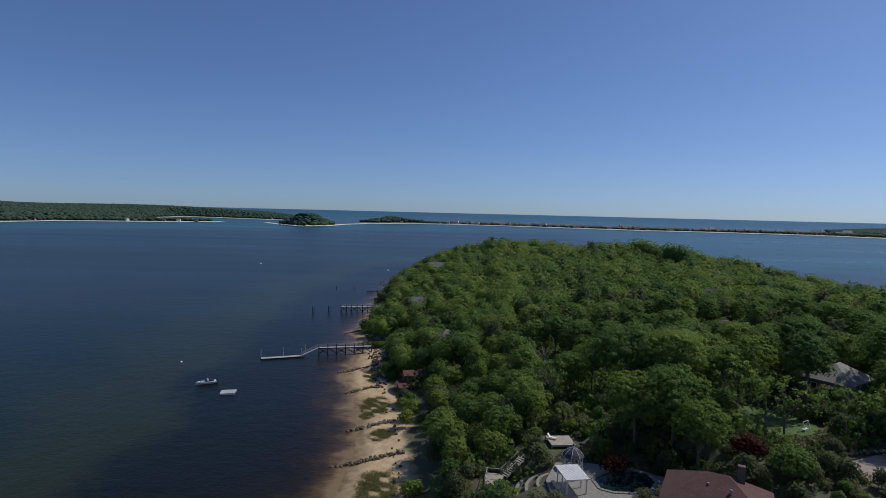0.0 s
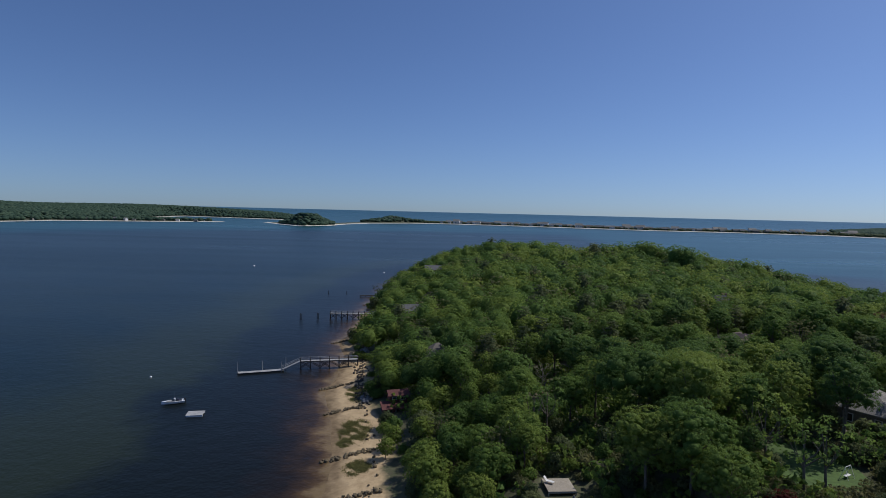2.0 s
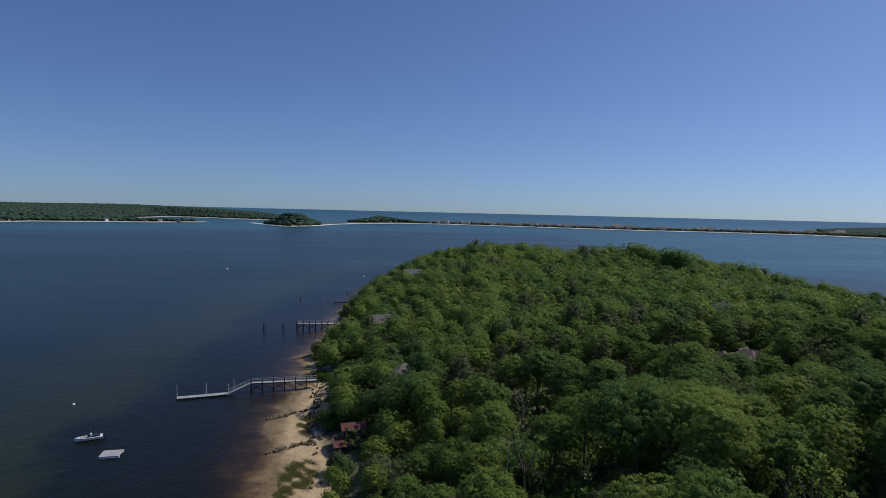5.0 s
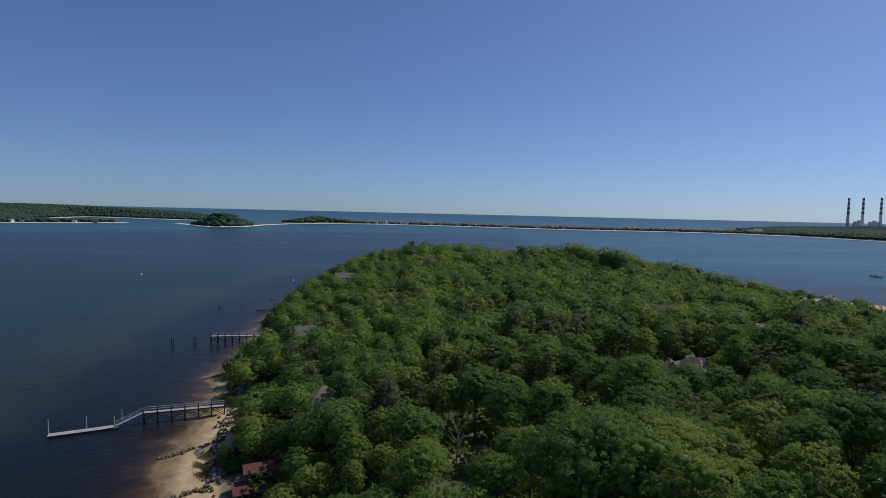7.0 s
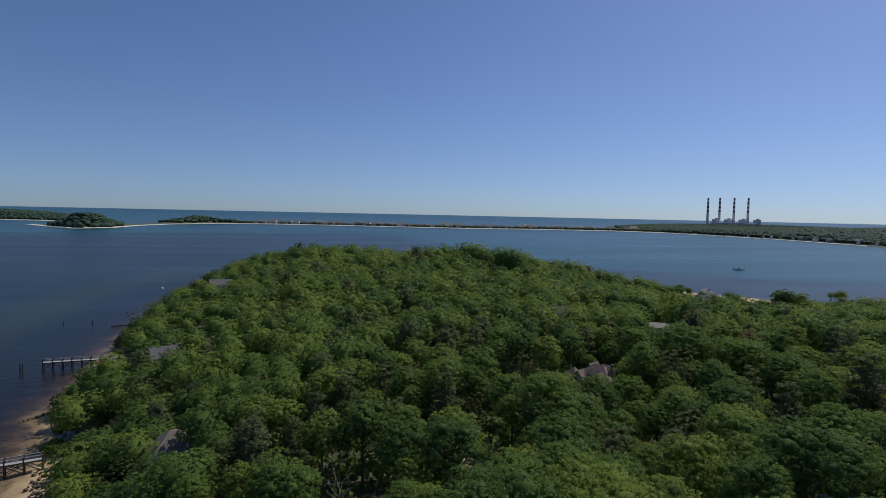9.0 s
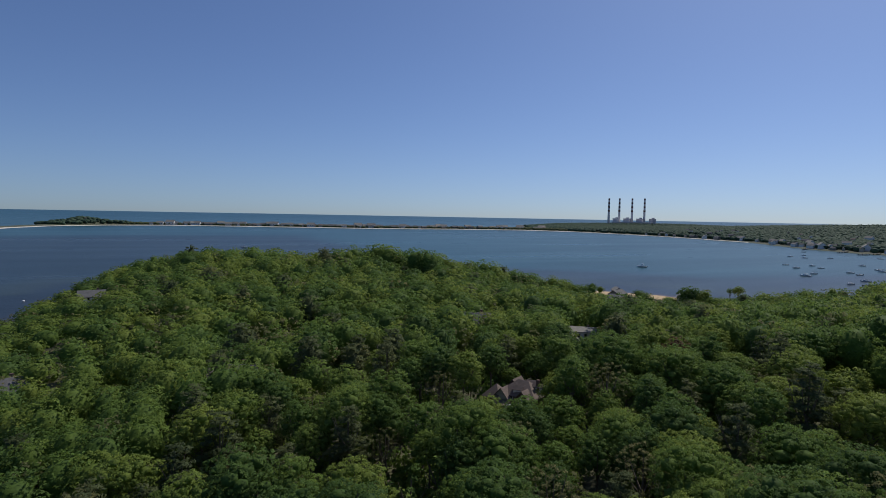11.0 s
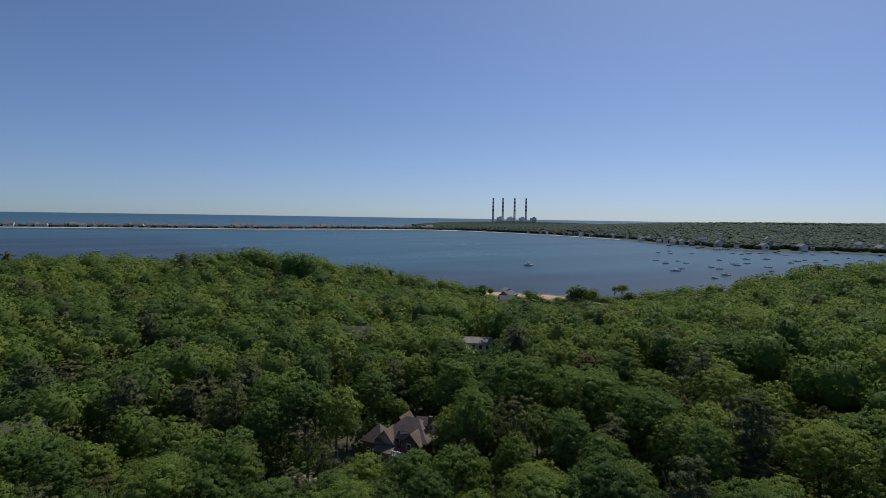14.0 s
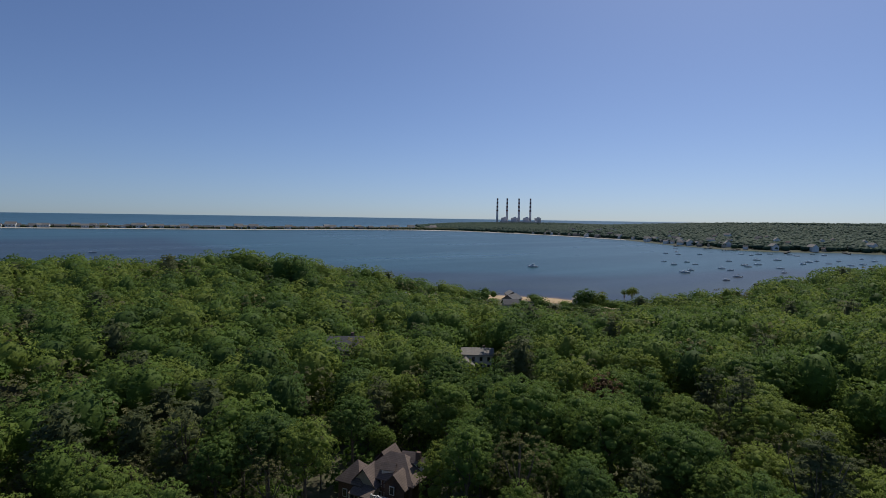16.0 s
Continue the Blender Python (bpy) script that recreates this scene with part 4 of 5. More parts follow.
# ---- boats ----
def hull_mesh(length, beam_w, height):
    rings = []
    for k in range(9):
        s = k / 8
        w = beam_w / 2 * (1 - max(0, (s - 0.45) / 0.55) ** 2.2) + 0.03
        x = -length / 2 + s * length
        top = height * (0.85 + 0.3 * s * s)
        rings.append([(x, -w, top), (x + 0.02 * length * s, -w * 0.8, 0.05 + 0.1 * s), (x, 0, -0.25 + 0.5 * s ** 4), (x + 0.02 * length * s, w * 0.8, 0.05 + 0.1 * s), (x, w, top)])
    verts = [v for r in rings for v in r]
    faces = [(k * 5 + j, k * 5 + j + 1, k * 5 + j + 6, k * 5 + j + 5) for k in range(8) for j in range(4)]
    faces += [(k * 5 + 4, k * 5, k * 5 + 5, k * 5 + 9) for k in range(8)] + [(4, 3, 2, 1, 0), (40, 41, 42, 43, 44)]
    return solid(verts, faces)


def motorboat(m, label, length, group="", cabin=True, canvas="navy"):
    b = thing("motorboat", m, label, "boat", group)
    w, h = length * 0.34, length * 0.13
    part("hull", hull_mesh(length, w, h), M["hull"], b)
    part("cockpit", box((-length * 0.18, 0, h * 0.95), (length * 0.42, w * 0.72, 0.12)), M["grey_wood"], b)
    if cabin:
        part("cabin", box((length * 0.12, 0, h + 0.3), (length * 0.26, w * 0.6, 0.75), 0, 0.12), M["hull"], b)
        part("canopy", box((-length * 0.08, 0, h + 1.3), (length * 0.24, w * 0.62, 0.1), 0, 0.04), M[canvas], b)
        for sx in (-0.18, 0.02):
            for sy in (-0.28, 0.28):
                part("canopy_post", box((length * sx, w * sy, h + 0.65), (0.06, 0.06, 1.25)), M["steel"], b)
    part("windshield", solid([(length * 0.02, -w * 0.3, h), (length * 0.02, w * 0.3, h), (-length * 0.04, w * 0.28, h + 0.5), (-length * 0.04, -w * 0.28, h + 0.5),
                              (length * 0.03, -w * 0.3, h), (length * 0.03, w * 0.3, h), (-length * 0.03, w * 0.28, h + 0.5), (-length * 0.03, -w * 0.28, h + 0.5)],
                             [(0, 1, 2, 3), (7, 6, 5, 4), (0, 4, 5, 1), (1, 5, 6, 2), (2, 6, 7, 3), (3, 7, 4, 0)]), M["glass"], b)
    part("outboard", box((-length * 0.53, 0, h * 0.7), (0.4, 0.45, 1.2), 0, 0.1), M["black"], b)
    return b


mb = motorboat(pose(-72.2, 169.1, 0.1, 0, 0, 210), "white open motorboat moored off the beach", 5.8, "", False)
part("cockpit_floor", box((-0.9, 0, 0.80), (2.7, 1.45, 0.1)), M["black"], mb, "dark cockpit floor")
part("console", box((-0.4, 0.0, 1.1), (0.5, 0.7, 0.7), 0, 0.06), M["hull"], mb)
for y in (-0.4, 0.4):
    part("seat", box((-1.3, y, 1.0), (0.5, 0.5, 0.4), 0, 0.06), M["navy"], mb)
part("bow_deck", box((1.0, 0, 0.86), (1.3, 1.1, 0.1), 0, 0.04), M["grey_wood"], mb)
part("antenna", post(-0.3, 0.3, 1.2, 3.2, 0.02), M["steel"], mb)
cruiser, speedboat = [motorboat(pose(531, 573, 0, 0, 0, 130), "large white cabin cruiser anchored alone in the bay", 11.5, canvas="hull"),
            motorboat(pose(140, 1024, 0, 0, 0, 175), "white speedboat crossing the open bay", 9.5)]
part("flybridge", box((-0.2, 0, 2.9), (3.2, 2.3, 1.1), 0, 0.15), M["hull"], cruiser)
part("bridge_roof", box((-0.4, 0, 4.2), (2.6, 2.2, 0.12), 0, 0.03), M["hull"], cruiser)
part("mast", post(-0.6, 0, 4.2, 6.5, 0.07), M["steel"], cruiser)
MOORED = [(932, 645), (1102, 725), (995, 661), (928, 620), (756, 543), (719, 507), (776, 521), (751, 496), (663, 454), (630, 443), (958, 599), (850, 500), (720, 447), (703, 429), (636, 390), (593, 381),
          (1046, 572), (1029, 548), (1071, 554), (1098, 547), (913, 490), (825, 451), (798, 456), (777, 442), (943, 474), (789, 410), (730, 383), (1113, 522), (1090, 502), (894, 423), (944, 433),
          (1169, 506), (978, 435), (1150, 482), (941, 408), (1005, 416), (869, 365), (930, 379), (966, 376), (1058, 387), (848, 333), (1100, 415)]
first_boat = {}
for k, (x, y) in enumerate(MOORED):
    sort = k % 3
    m = pose(x, y, 0, 0, 0, 140 + rng.uniform(-25, 25)) @ Matrix.Scale(rng.uniform(0.9, 1.3), 4)
    if sort in first_boat:
        copy_thing(first_boat[sort], m)
    else:
        first_boat[sort] = motorboat(m, ("white cabin boat at its mooring", "small open white boat at its mooring", "white boat with a dark canopy at its mooring")[sort], (8.2, 6.6, 7.4)[sort], "boats at moorings", sort != 1, "navy" if sort == 2 else "hull")

raft = thing("swim_raft", pose(-62.3, 161.2, 0, 0, 0, 12), "pale square swim raft floating off the beach", "raft")
for k in range(10):
    part("plank", box((0, -1.55 + 0.345 * k, 0.42), (4.3, 0.32, 0.07)), M["grey_wood"], raft)
for y in (-1.3, 1.3):
    part("float", box((0, y, 0.12), (4.1, 0.7, 0.5), 0, 0.1), M["hull"], raft)
for x, y in ((-90.9, 192.5), (-176, 537), (-50, 505)):
    b = thing("mooring_buoy", pose(x, y, 0), "small white mooring buoy on the water", "buoy", "mooring buoys")
    bm = bmesh.new()
    bmesh.ops.create_uvsphere(bm, u_segments=10, v_segments=7, radius=0.42 if y < 400 else 0.9)
    part("float", bm, M["hull"], b)
    part("ring", post(0, 0, 0.3, 0.75 if y < 400 else 1.2, 0.06), M["steel"], b)

# ---- hilltop garden ----
gz = thing("gazebo", pose(23.0, 92.4, 12.0) @ Matrix.Scale(0.86, 4), "white octagonal gazebo with a grey domed roof", "gazebo")
ring = [(math.cos(k * math.pi / 4 + 0.39), math.sin(k * math.pi / 4 + 0.39)) for k in range(8)]
part("floor", slab([(2.0 * x, 2.0 * y) for x, y in ring], -1.0, 0.2), M["grey_wood"], gz)
for k, (x, y) in enumerate(ring):
    part("post", box((1.8 * x, 1.8 * y, 1.3), (0.13, 0.13, 2.4)), M["white"], gz)
    x2, y2 = ring[(k + 1) % 8]
    if k != 5:
        part("rail", beam((1.8 * x, 1.8 * y, 1.0), (1.8 * x2, 1.8 * y2, 1.0), 0.07, 0.07), M["white"], gz)
        for q in range(1, 5):
            px, py = x + (x2 - x) * q / 5, y + (y2 - y) * q / 5
            part("baluster", box((1.8 * px, 1.8 * py, 0.6), (0.04, 0.04, 0.8)), M["white"], gz)
    part("eave", beam((1.85 * x, 1.85 * y, 2.45), (1.85 * x2, 1.85 * y2, 2.45), 0.1, 0.22), M["white"], gz)
    levels = [(2.15, 2.5), (1.75, 3.1), (1.1, 3.65), (0.3, 4.0)]
    part("roof_panel", solid([(r * x, r * y, z) for r, z in levels] + [(r * x2, r * y2, z) for r, z in levels] + [(r * x, r * y, z - 0.07) for r, z in levels] + [(r * x2, r * y2, z - 0.07) for r, z in levels],
                             [(i, i + 1, i + 5, i + 4) for i in range(3)] + [(i + 8, i + 12, i + 13, i + 9) for i in range(3)] + [(0, 4, 12, 8), (3, 11, 15, 7)]
                             + [(i, i + 8, i + 9, i + 1) for i in range(3)] + [(i + 4, i + 5, i + 13, i + 12) for i in range(3)]), M["dome_roof"], gz)
    for (r, z), (r2, z2) in zip(levels, levels[1:]):
        part("roof_rib", beam((r * x, r * y, z + 0.03), (r2 * x, r2 * y, z2 + 0.03), 0.055, 0.06), M["white"], gz)
part("cupola", post(0, 0, 3.95, 4.4, 0.34, 0.30), M["white"], gz)
part("finial", post(0, 0, 4.4, 4.9, 0.3, 0.03), M["grey_roof"], gz)

pg = thing("pergola", pose(21.2, 85.6, 12.0, 0, 0, 8) @ Matrix.Scale(0.82, 4), "white timber pergola with open slats beside the pool", "pergola")
for x in (-1.9, 1.9):
    for y in (-2.6, 0, 2.6):
        part("post", box((x, y, 1.2), (0.2, 0.2, 2.7)), M["white"], pg)
    part("beam", box((x, 0, 2.6), (0.14, 6.2, 0.28)), M["white"], pg)
for k in range(13):
    part("rafter", box((0, -2.95 + 0.49 * k, 2.82), (4.7, 0.09, 0.2)), M["white"], pg)
for k in range(18):
    part("slat", box((-2.21 + 0.26 * k, 0, 2.95), (0.17, 6.3, 0.06)), M["white"], pg)
bank = thing("garden_bench", pose(18.6, 85.5, 11.85, 0, 0, 8), "pale slatted bench along the pergola edge", "bench")
for k in range(4):
    part("seat_slat", box((-0.2 + 0.14 * k, 0, 0.45), (0.11, 3.0, 0.05)), M["tan_wood"], bank)
for y in (-1.3, 0, 1.3):
    part("leg", box((0, y, 0.2), (0.45, 0.08, 0.5)), M["tan_wood"], bank)

pool_edge = [(25.3, 88.6), (25.6, 85.4), (27.5, 84.3), (30.5, 84.2), (34.0, 85.6), (35.6, 88), (35.2, 91), (32, 92.3), (28.5, 91.2)]
terrace = [(17.6, 79.5), (26, 80), (37, 81.5), (37.5, 90), (33, 93.5), (26, 94.5), (20.5, 94.5), (17.6, 88)]
pt = tagged(part("patio", slab(terrace, 8.0, 11.85), M["stone"]), "pale stone terrace round the pool and pergola", "patio", kind="structure")
pw = thing("swimming_pool", pose(0, 0, 0), "dark teal free-form swimming pool set in a stone terrace", "pool")
part("water", slab(pool_edge, 11.6, 11.90), M["pool"], pw)
for k, (x, y) in enumerate(pool_edge):
    x2, y2 = pool_edge[(k + 1) % len(pool_edge)]
    n = max(2, int(math.hypot(x2 - x, y2 - y) / 0.7))
    for q in range(n):
        part("coping_stone", beam((x + (x2 - x) * (q + 0.04) / n, y + (y2 - y) * (q + 0.04) / n, 11.92), (x + (x2 - x) * (q + 0.96) / n, y + (y2 - y) * (q + 0.96) / n, 11.92), 0.5, 0.14), M["stone"], pw)
for r, z, a0, a1 in ((4.2, 10.9, 95, 245), (6.0, 10.0, 100, 235), (7.6, 9.2, 110, 220)):
    wl = thing("retaining_wall", pose(20.5, 88.0, 0), "low curved pale stone retaining wall stepping down the slope", "garden wall", "curved garden walls")
    n = int(r * radians(a1 - a0) / 0.8)
    for k in range(n):
        a, b = radians(a0 + (a1 - a0) * k / n), radians(a0 + (a1 - a0) * (k + 0.96) / n)
        part("block", beam((r * math.cos(a), r * math.sin(a), z - 0.6), (r * math.cos(b), r * math.sin(b), z - 0.6), 0.5, 1.6), M["stone"], wl)

for label, x, y, z, w, d, turn, seats in (("grey timber lookout deck with a white lounge chair", 23.2, 103.6, 12.0, 4.6, 4.4, 5, True), ("small grey railed deck on the slope", 9.8, 93.6, 9.0, 3.0, 4.2, -10, False)):
    dk = thing("deck", pose(x, y, z, 0, 0, turn), label, "deck")
    n = int(w / 0.2)
    for k in range(n):
        part("board", box((-w / 2 + w * (k + 0.5) / n, 0, 0.03), (w / n * 0.94, d, 0.06)), M["tan_wood"], dk)
    for px in (-w / 2, w / 2):
        for py in (-d / 2, d / 2):
            part("post", box((px * 0.97, py * 0.97, -1.4), (0.16, 0.16, 4.8 if not seats else 2.8)), M["grey_wood"], dk)
    for py in (-d / 2 * 0.97, d / 2 * 0.97):
        part("joist", box((0, py, -0.14), (w, 0.1, 0.26)), M["grey_wood"], dk)
        if not seats:
            part("rail", box((0, py, 0.95), (w, 0.09, 0.09)), M["grey_wood"], dk)
    if not seats:
        part("rail", box((-w / 2 * 0.97, 0, 0.95), (0.09, d, 0.09)), M["grey_wood"], dk)
    if seats:
        ch = thing("lounge_chair", pose(x - 1.3, y + 0.4, z + 0.06, 0, 0, 60), "white reclining lounge chair on a timber deck", "chair")
        part("seat", box((0, 0, 0.35), (0.65, 1.2, 0.08), 0, 0.02), M["white"], ch)
        part("backrest", solid([(-0.32, 0.6, 0.35), (0.32, 0.6, 0.35), (0.32, 1.1, 0.95), (-0.32, 1.1, 0.95), (-0.32, 0.68, 0.32), (0.32, 0.68, 0.32), (0.32, 1.18, 0.92), (-0.32, 1.18, 0.92)],
                               [(0, 1, 2, 3), (7, 6, 5, 4), (0, 4, 5, 1), (1, 5, 6, 2), (2, 6, 7, 3), (3, 7, 4, 0)]), M["white"], ch)
        for px in (-0.28, 0.28):
            for py in (-0.55, 0.55):
                part("leg", box((px, py, 0.16), (0.06, 0.06, 0.34)), M["white"], ch)
st = thing("garden_stairs", pose(0, 0, 0), "pale wooden stairs climbing the garden slope", "stairs")
sa, sb = Vector((11.6, 95.0, 9.1)), Vector((15.0, 98.0, 10.9))
for k in range(11):
    c = sa + (sb - sa) * (k / 10)
    q = Vector((-(sb - sa).y, (sb - sa).x, 0)).normalized() * 0.7
    part("tread", beam(c - q, c + q, 0.34, 0.07), M["tan_wood"], st)
    if k % 5 == 0:
        for s in (-1, 1):
            part("rail_post", beam(c + q * s - Vector((0, 0, 1.2)), c + q * s + Vector((0, 0, 1)), 0.09, 0.09), M["grey_wood"], st)
for s in (-1, 1):
    part("stringer", beam(sa + q * s - Vector((0, 0, 0.15)), sb + q * s - Vector((0, 0, 0.15)), 0.06, 0.3), M["grey_wood"], st)
    part("rail", beam(sa + q * s + Vector((0, 0, 1)), sb + q * s + Vector((0, 0, 1)), 0.07, 0.07), M["grey_wood"], st)

rh = house(pose(36.2, 70.0, 14.4, 0, 0, -28), "house with a large red-brown hipped shingle roof", 12.0, 9.5, 4.2, 3.5, "hip", "cream", "red_roof", (1.7,), 4)
for x, y in ((-1.0, -1.6), (1.6, -2.2)):
    part("roof_vent", post(x, y, 5.5, 6.9, 0.16), M["steel"], rh)
tagged(part("lawn", slab([(53, 94), (60, 91.8), (67.5, 93), (69.5, 101), (69, 109), (62, 110.5), (56, 107)], 12.0, 17.35), M["lawn"]), "small mown lawn among trees on the hilltop", "lawn", kind="structure")
tagged(part("driveway", slab([(60.5, 79.5), (64, 84.5), (70, 87), (79, 87), (79, 77), (66, 75.5)], 12.0, 17.72), M["gravel"]), "pale gravel driveway in front of the house", "driveway", kind="structure")
sw = thing("stone_wall", pose(0, 0, 0), "rough pale stone wall along the driveway", "stone wall")
rocks(sw, [(62 + 0.5 * k, 86.6 + 0.09 * k + rng.uniform(-0.4, 0.4), 17.6 + rng.uniform(0, 0.3)) for k in range(34)], 0.55)
ln = thing("lawn_lamp", pose(56.5, 99.5, 17.35), "short white garden lamp standing on the lawn", "garden lamp")
part("stem", post(0, 0, 0, 1.0, 0.06), M["white"], ln)
part("shade", post(0, 0, 0.95, 1.35, 0.22, 0.08), M["white"], ln)
tb = thing("garden_swing", pose(65.5, 97.5, 17.3, 0, 0, 30), "white metal garden frame under the trees", "swing")
for x in (-0.9, 0.9):
    part("leg", beam((x, -0.6, 0), (x * 0.9, 0, 1.9), 0.06, 0.06), M["white"], tb)
    part("leg", beam((x, 0.6, 0), (x * 0.9, 0, 1.9), 0.06, 0.06), M["white"], tb)
part("top_bar", beam((-0.9, 0, 1.9), (0.9, 0, 1.9), 0.08, 0.08), M["white"], tb)
part("seat", box((0, 0, 0.5), (1.4, 0.5, 0.06)), M["white"], tb)

# ---- houses in the wood ----
def house_on(x, y, turn, label, *args, lift=0.0, **more):
    return house(pose(x, y, ground_at(x, y) + lift, 0, 0, turn), label, *args, **more)


house_on(86, 119, 35, "grey-roofed house half hidden by trees", 11, 9, 3.0, 3.4, "hip", "shake", "pale_roof", lift=-0.6, chimney=False)
house_on(42, 239, -15, "house with a pale weathered gable roof among trees", 11, 8, 5.0, 3.4, "gable", "cream", "tan_roof", lift=1.9)
ct = house_on(2.0, 189, 20, "olive-roofed cottage with a white dormer between trees", 9.0, 8.0, 3.6, 4.0, "hip", "shake", "tan_roof", lift=0.6, chimney=False)
dm = part("dormer", gable_walls(1.8, 1.5, -0.6, 0.9, 0.7), M["white"], ct, "small white roof dormer")
dm.location, dm.rotation_euler = (2.4, -2.6, 4.9), (0, 0, radians(90))
part("dormer_roof", gable_roof(2.0, 1.6, 0.9, 0.75, 0.15, 0.1), M["tan_roof"], dm)
part("pane", box((-0.92, 0, 0.3), (0.08, 0.7, 0.7)), M["glass"], dm)
house_on(-10, 263, 20, "low grey roof showing above the treetops", 10, 7, 4.5, 2.6, "gable", "shake", "grey_roof", lift=0.2)
house_on(-4.5, 404, 5, "white house with many windows near the point", 11, 8, 5.2, 2.6, "gable", "white", "grey_roof", (1.6, 4.2), 4, lift=1.0)
house_on(133, 276, -35, "grey-roofed house deep in the wood", 12, 8, 6.0, 3.2, "gable", "shake", "grey_roof", lift=2.6)
house_on(262, 313, -40, "pale grey house near the east shore", 12, 8, 4.2, 2.8, "gable", "white", "pale_roof", lift=0.6)
wb = house_on(171, 258, -41, "white two-storey house with grey gables among trees", 9.5, 7.5, 5.0, 1.2, "gable", "white", "pale_roof", (1.4, 3.7), 4, lift=-0.2)
wing = part("wing_wall", gable_walls(5.0, 5.0, -3, 2.6, 1.8), M["white"], wb)
wroof = part("wing_roof", gable_roof(5.0, 5.0, 2.6, 1.8, 0.4), M["pale_roof"], wb)
for o in (wing, wroof):
    o.location, o.rotation_euler = (-3.6, -6.0, 0), (0, 0, radians(90))

# large brown house; local x runs along its front, y away from the flight path
mh = thing("mansion", pose(102.6, 202.2, 10.0, 0, 0, -64) @ Matrix.Scale(0.80, 4), "large brown-roofed house with gables, dormers and a porch", "house")


def wing_of(name, x, y, w, d, wall, rise, turn, kind="gable", walls="brick"):
    a = part(name + "_wall", gable_walls(w, d, -3, wall, rise) if kind == "gable" else box((0, 0, (wall - 3) / 2), (w - 0.1, d - 0.1, wall + 3)), M[walls], mh)
    b = part(name + "_roof", gable_roof(w, d, wall, rise, 0.45, 0.2) if kind == "gable" else hip_roof(w, d, wall, rise, 0.5, 0.2), M["brown_roof"], mh)
    for o in (a, b):
        o.location, o.rotation_euler = (x, y, 0), (0, 0, radians(turn))
    return a, b


wing_of("main", 1.8, 1.2, 12.0, 8.6, 5.3, 4.1, 0, "hip")
wing_of("garage", -5.6, -2.2, 5.4, 6.2, 4.0, 3.7, 0, "hip")
wing_of("entry", -2.4, -3.0, 3.6, 5.4, 4.4, 3.0, 90, walls="cream")
wing_of("rear", -1.6, 3.2, 4.6, 6.0, 5.3, 3.6, 90)
wing_of("bay", 4.6, -3.2, 3.0, 4.6, 5.4, 2.3, 90)
for x, y, z in ((1.5, -1.6, 6.4), (3.8, 2.8, 7.6), (6.2, 2.2, 7.2)):
    dw = part("dormer", gable_walls(2.6, 1.7, -0.8, 0.9, 0.8), M["white"], mh, "small white-trimmed roof dormer")
    dw.location, dw.rotation_euler = (x, y, z), (0, 0, radians(15))
    dr = part("dormer_roof", gable_roof(2.8, 1.9, 0.9, 0.85, 0.2, 0.12), M["brown_roof"], dw)
    part("pane", box((1.3, 0, 0.3), (0.1, 0.8, 0.8)), M["glass"], dw)
part("porch_roof", solid([(-4.2, -7.6, 3.1), (0.8, -7.6, 3.1), (0.8, -4.6, 4.2), (-4.2, -4.6, 4.2), (-4.2, -7.6, 3.3), (0.8, -7.6, 3.3), (0.8, -4.6, 4.4), (-4.2, -4.6, 4.4)],
                         [(0, 3, 2, 1), (4, 5, 6, 7), (0, 1, 5, 4), (1, 2, 6, 5), (2, 3, 7, 6), (3, 0, 4, 7)]), M["brown_roof"], mh)
for x in (-4.0, -1.8, 0.6):
    part("porch_post", box((x, -7.4, 1.2), (0.25, 0.25, 3.8)), M["white"], mh)
part("balcony", box((2.6, -6.2, 2.9), (3.0, 2.4, 0.25)), M["cream"], mh)
for k in range(9):
    part("baluster", box((1.2 + 0.35 * k, -7.3, 3.5), (0.12, 0.12, 1.0)), M["white"], mh)
for x in (1.1, 2.6, 4.1):
    part("newel", box((x, -7.3, 3.6), (0.3, 0.3, 1.3)), M["white"], mh)
part("balcony_rail", box((2.6, -7.3, 4.05), (3.2, 0.22, 0.14)), M["white"], mh)
for x, y, z in ((-6.6, -5.3, 1.8), (-4.8, -5.3, 1.8), (0.2, -3.15, 2.0), (0.2, -3.15, 4.6), (1.9, -3.15, 4.6), (1.9, -3.15, 2.0), (4.0, -5.5, 2.2), (5.2, -5.5, 2.2), (4.6, -5.5, 4.9)):
    w = part("window", box((x, y, z), (1.1, 0.14, 1.7)), M["white"], mh)
    part("pane", box((x, y - 0.06, z), (0.85, 0.08, 1.4)), M["glass"], w)
part("chimney", box((6.4, 1.8, 8.6), (1.0, 0.8, 3.2), 0, 0.05), M["brick"], mh)
tagged(part("forecourt", slab([(70, 198), (80, 196), (88, 199), (90, 205), (80, 208), (71, 207)], 5.5, ground_at(79, 203) + 0.5), M["gravel"]), "pale gravel yard beside the large house", "driveway", kind="structure")
car_w = thing("car", pose(76, 251, ground_at(76, 251) + 0.1, 0, 0, 20), "white car parked under the trees", "car")
part("body", box((0, 0, 0.62), (4.4, 1.8, 0.7), 0, 0.15), M["hull"], car_w)
part("cabin", box((-0.2, 0, 1.2), (2.3, 1.6, 0.6), 0, 0.2), M["glass"], car_w)
for x in (-1.4, 1.4):
    for y in (-0.85, 0.85):
        bm = bmesh.new()
        bmesh.ops.create_cone(bm, cap_ends=True, segments=12, radius1=0.33, radius2=0.33, depth=0.22, matrix=pose(x, y, 0.33, 90, 0, 0))
        part("wheel", bm, M["black"], car_w)

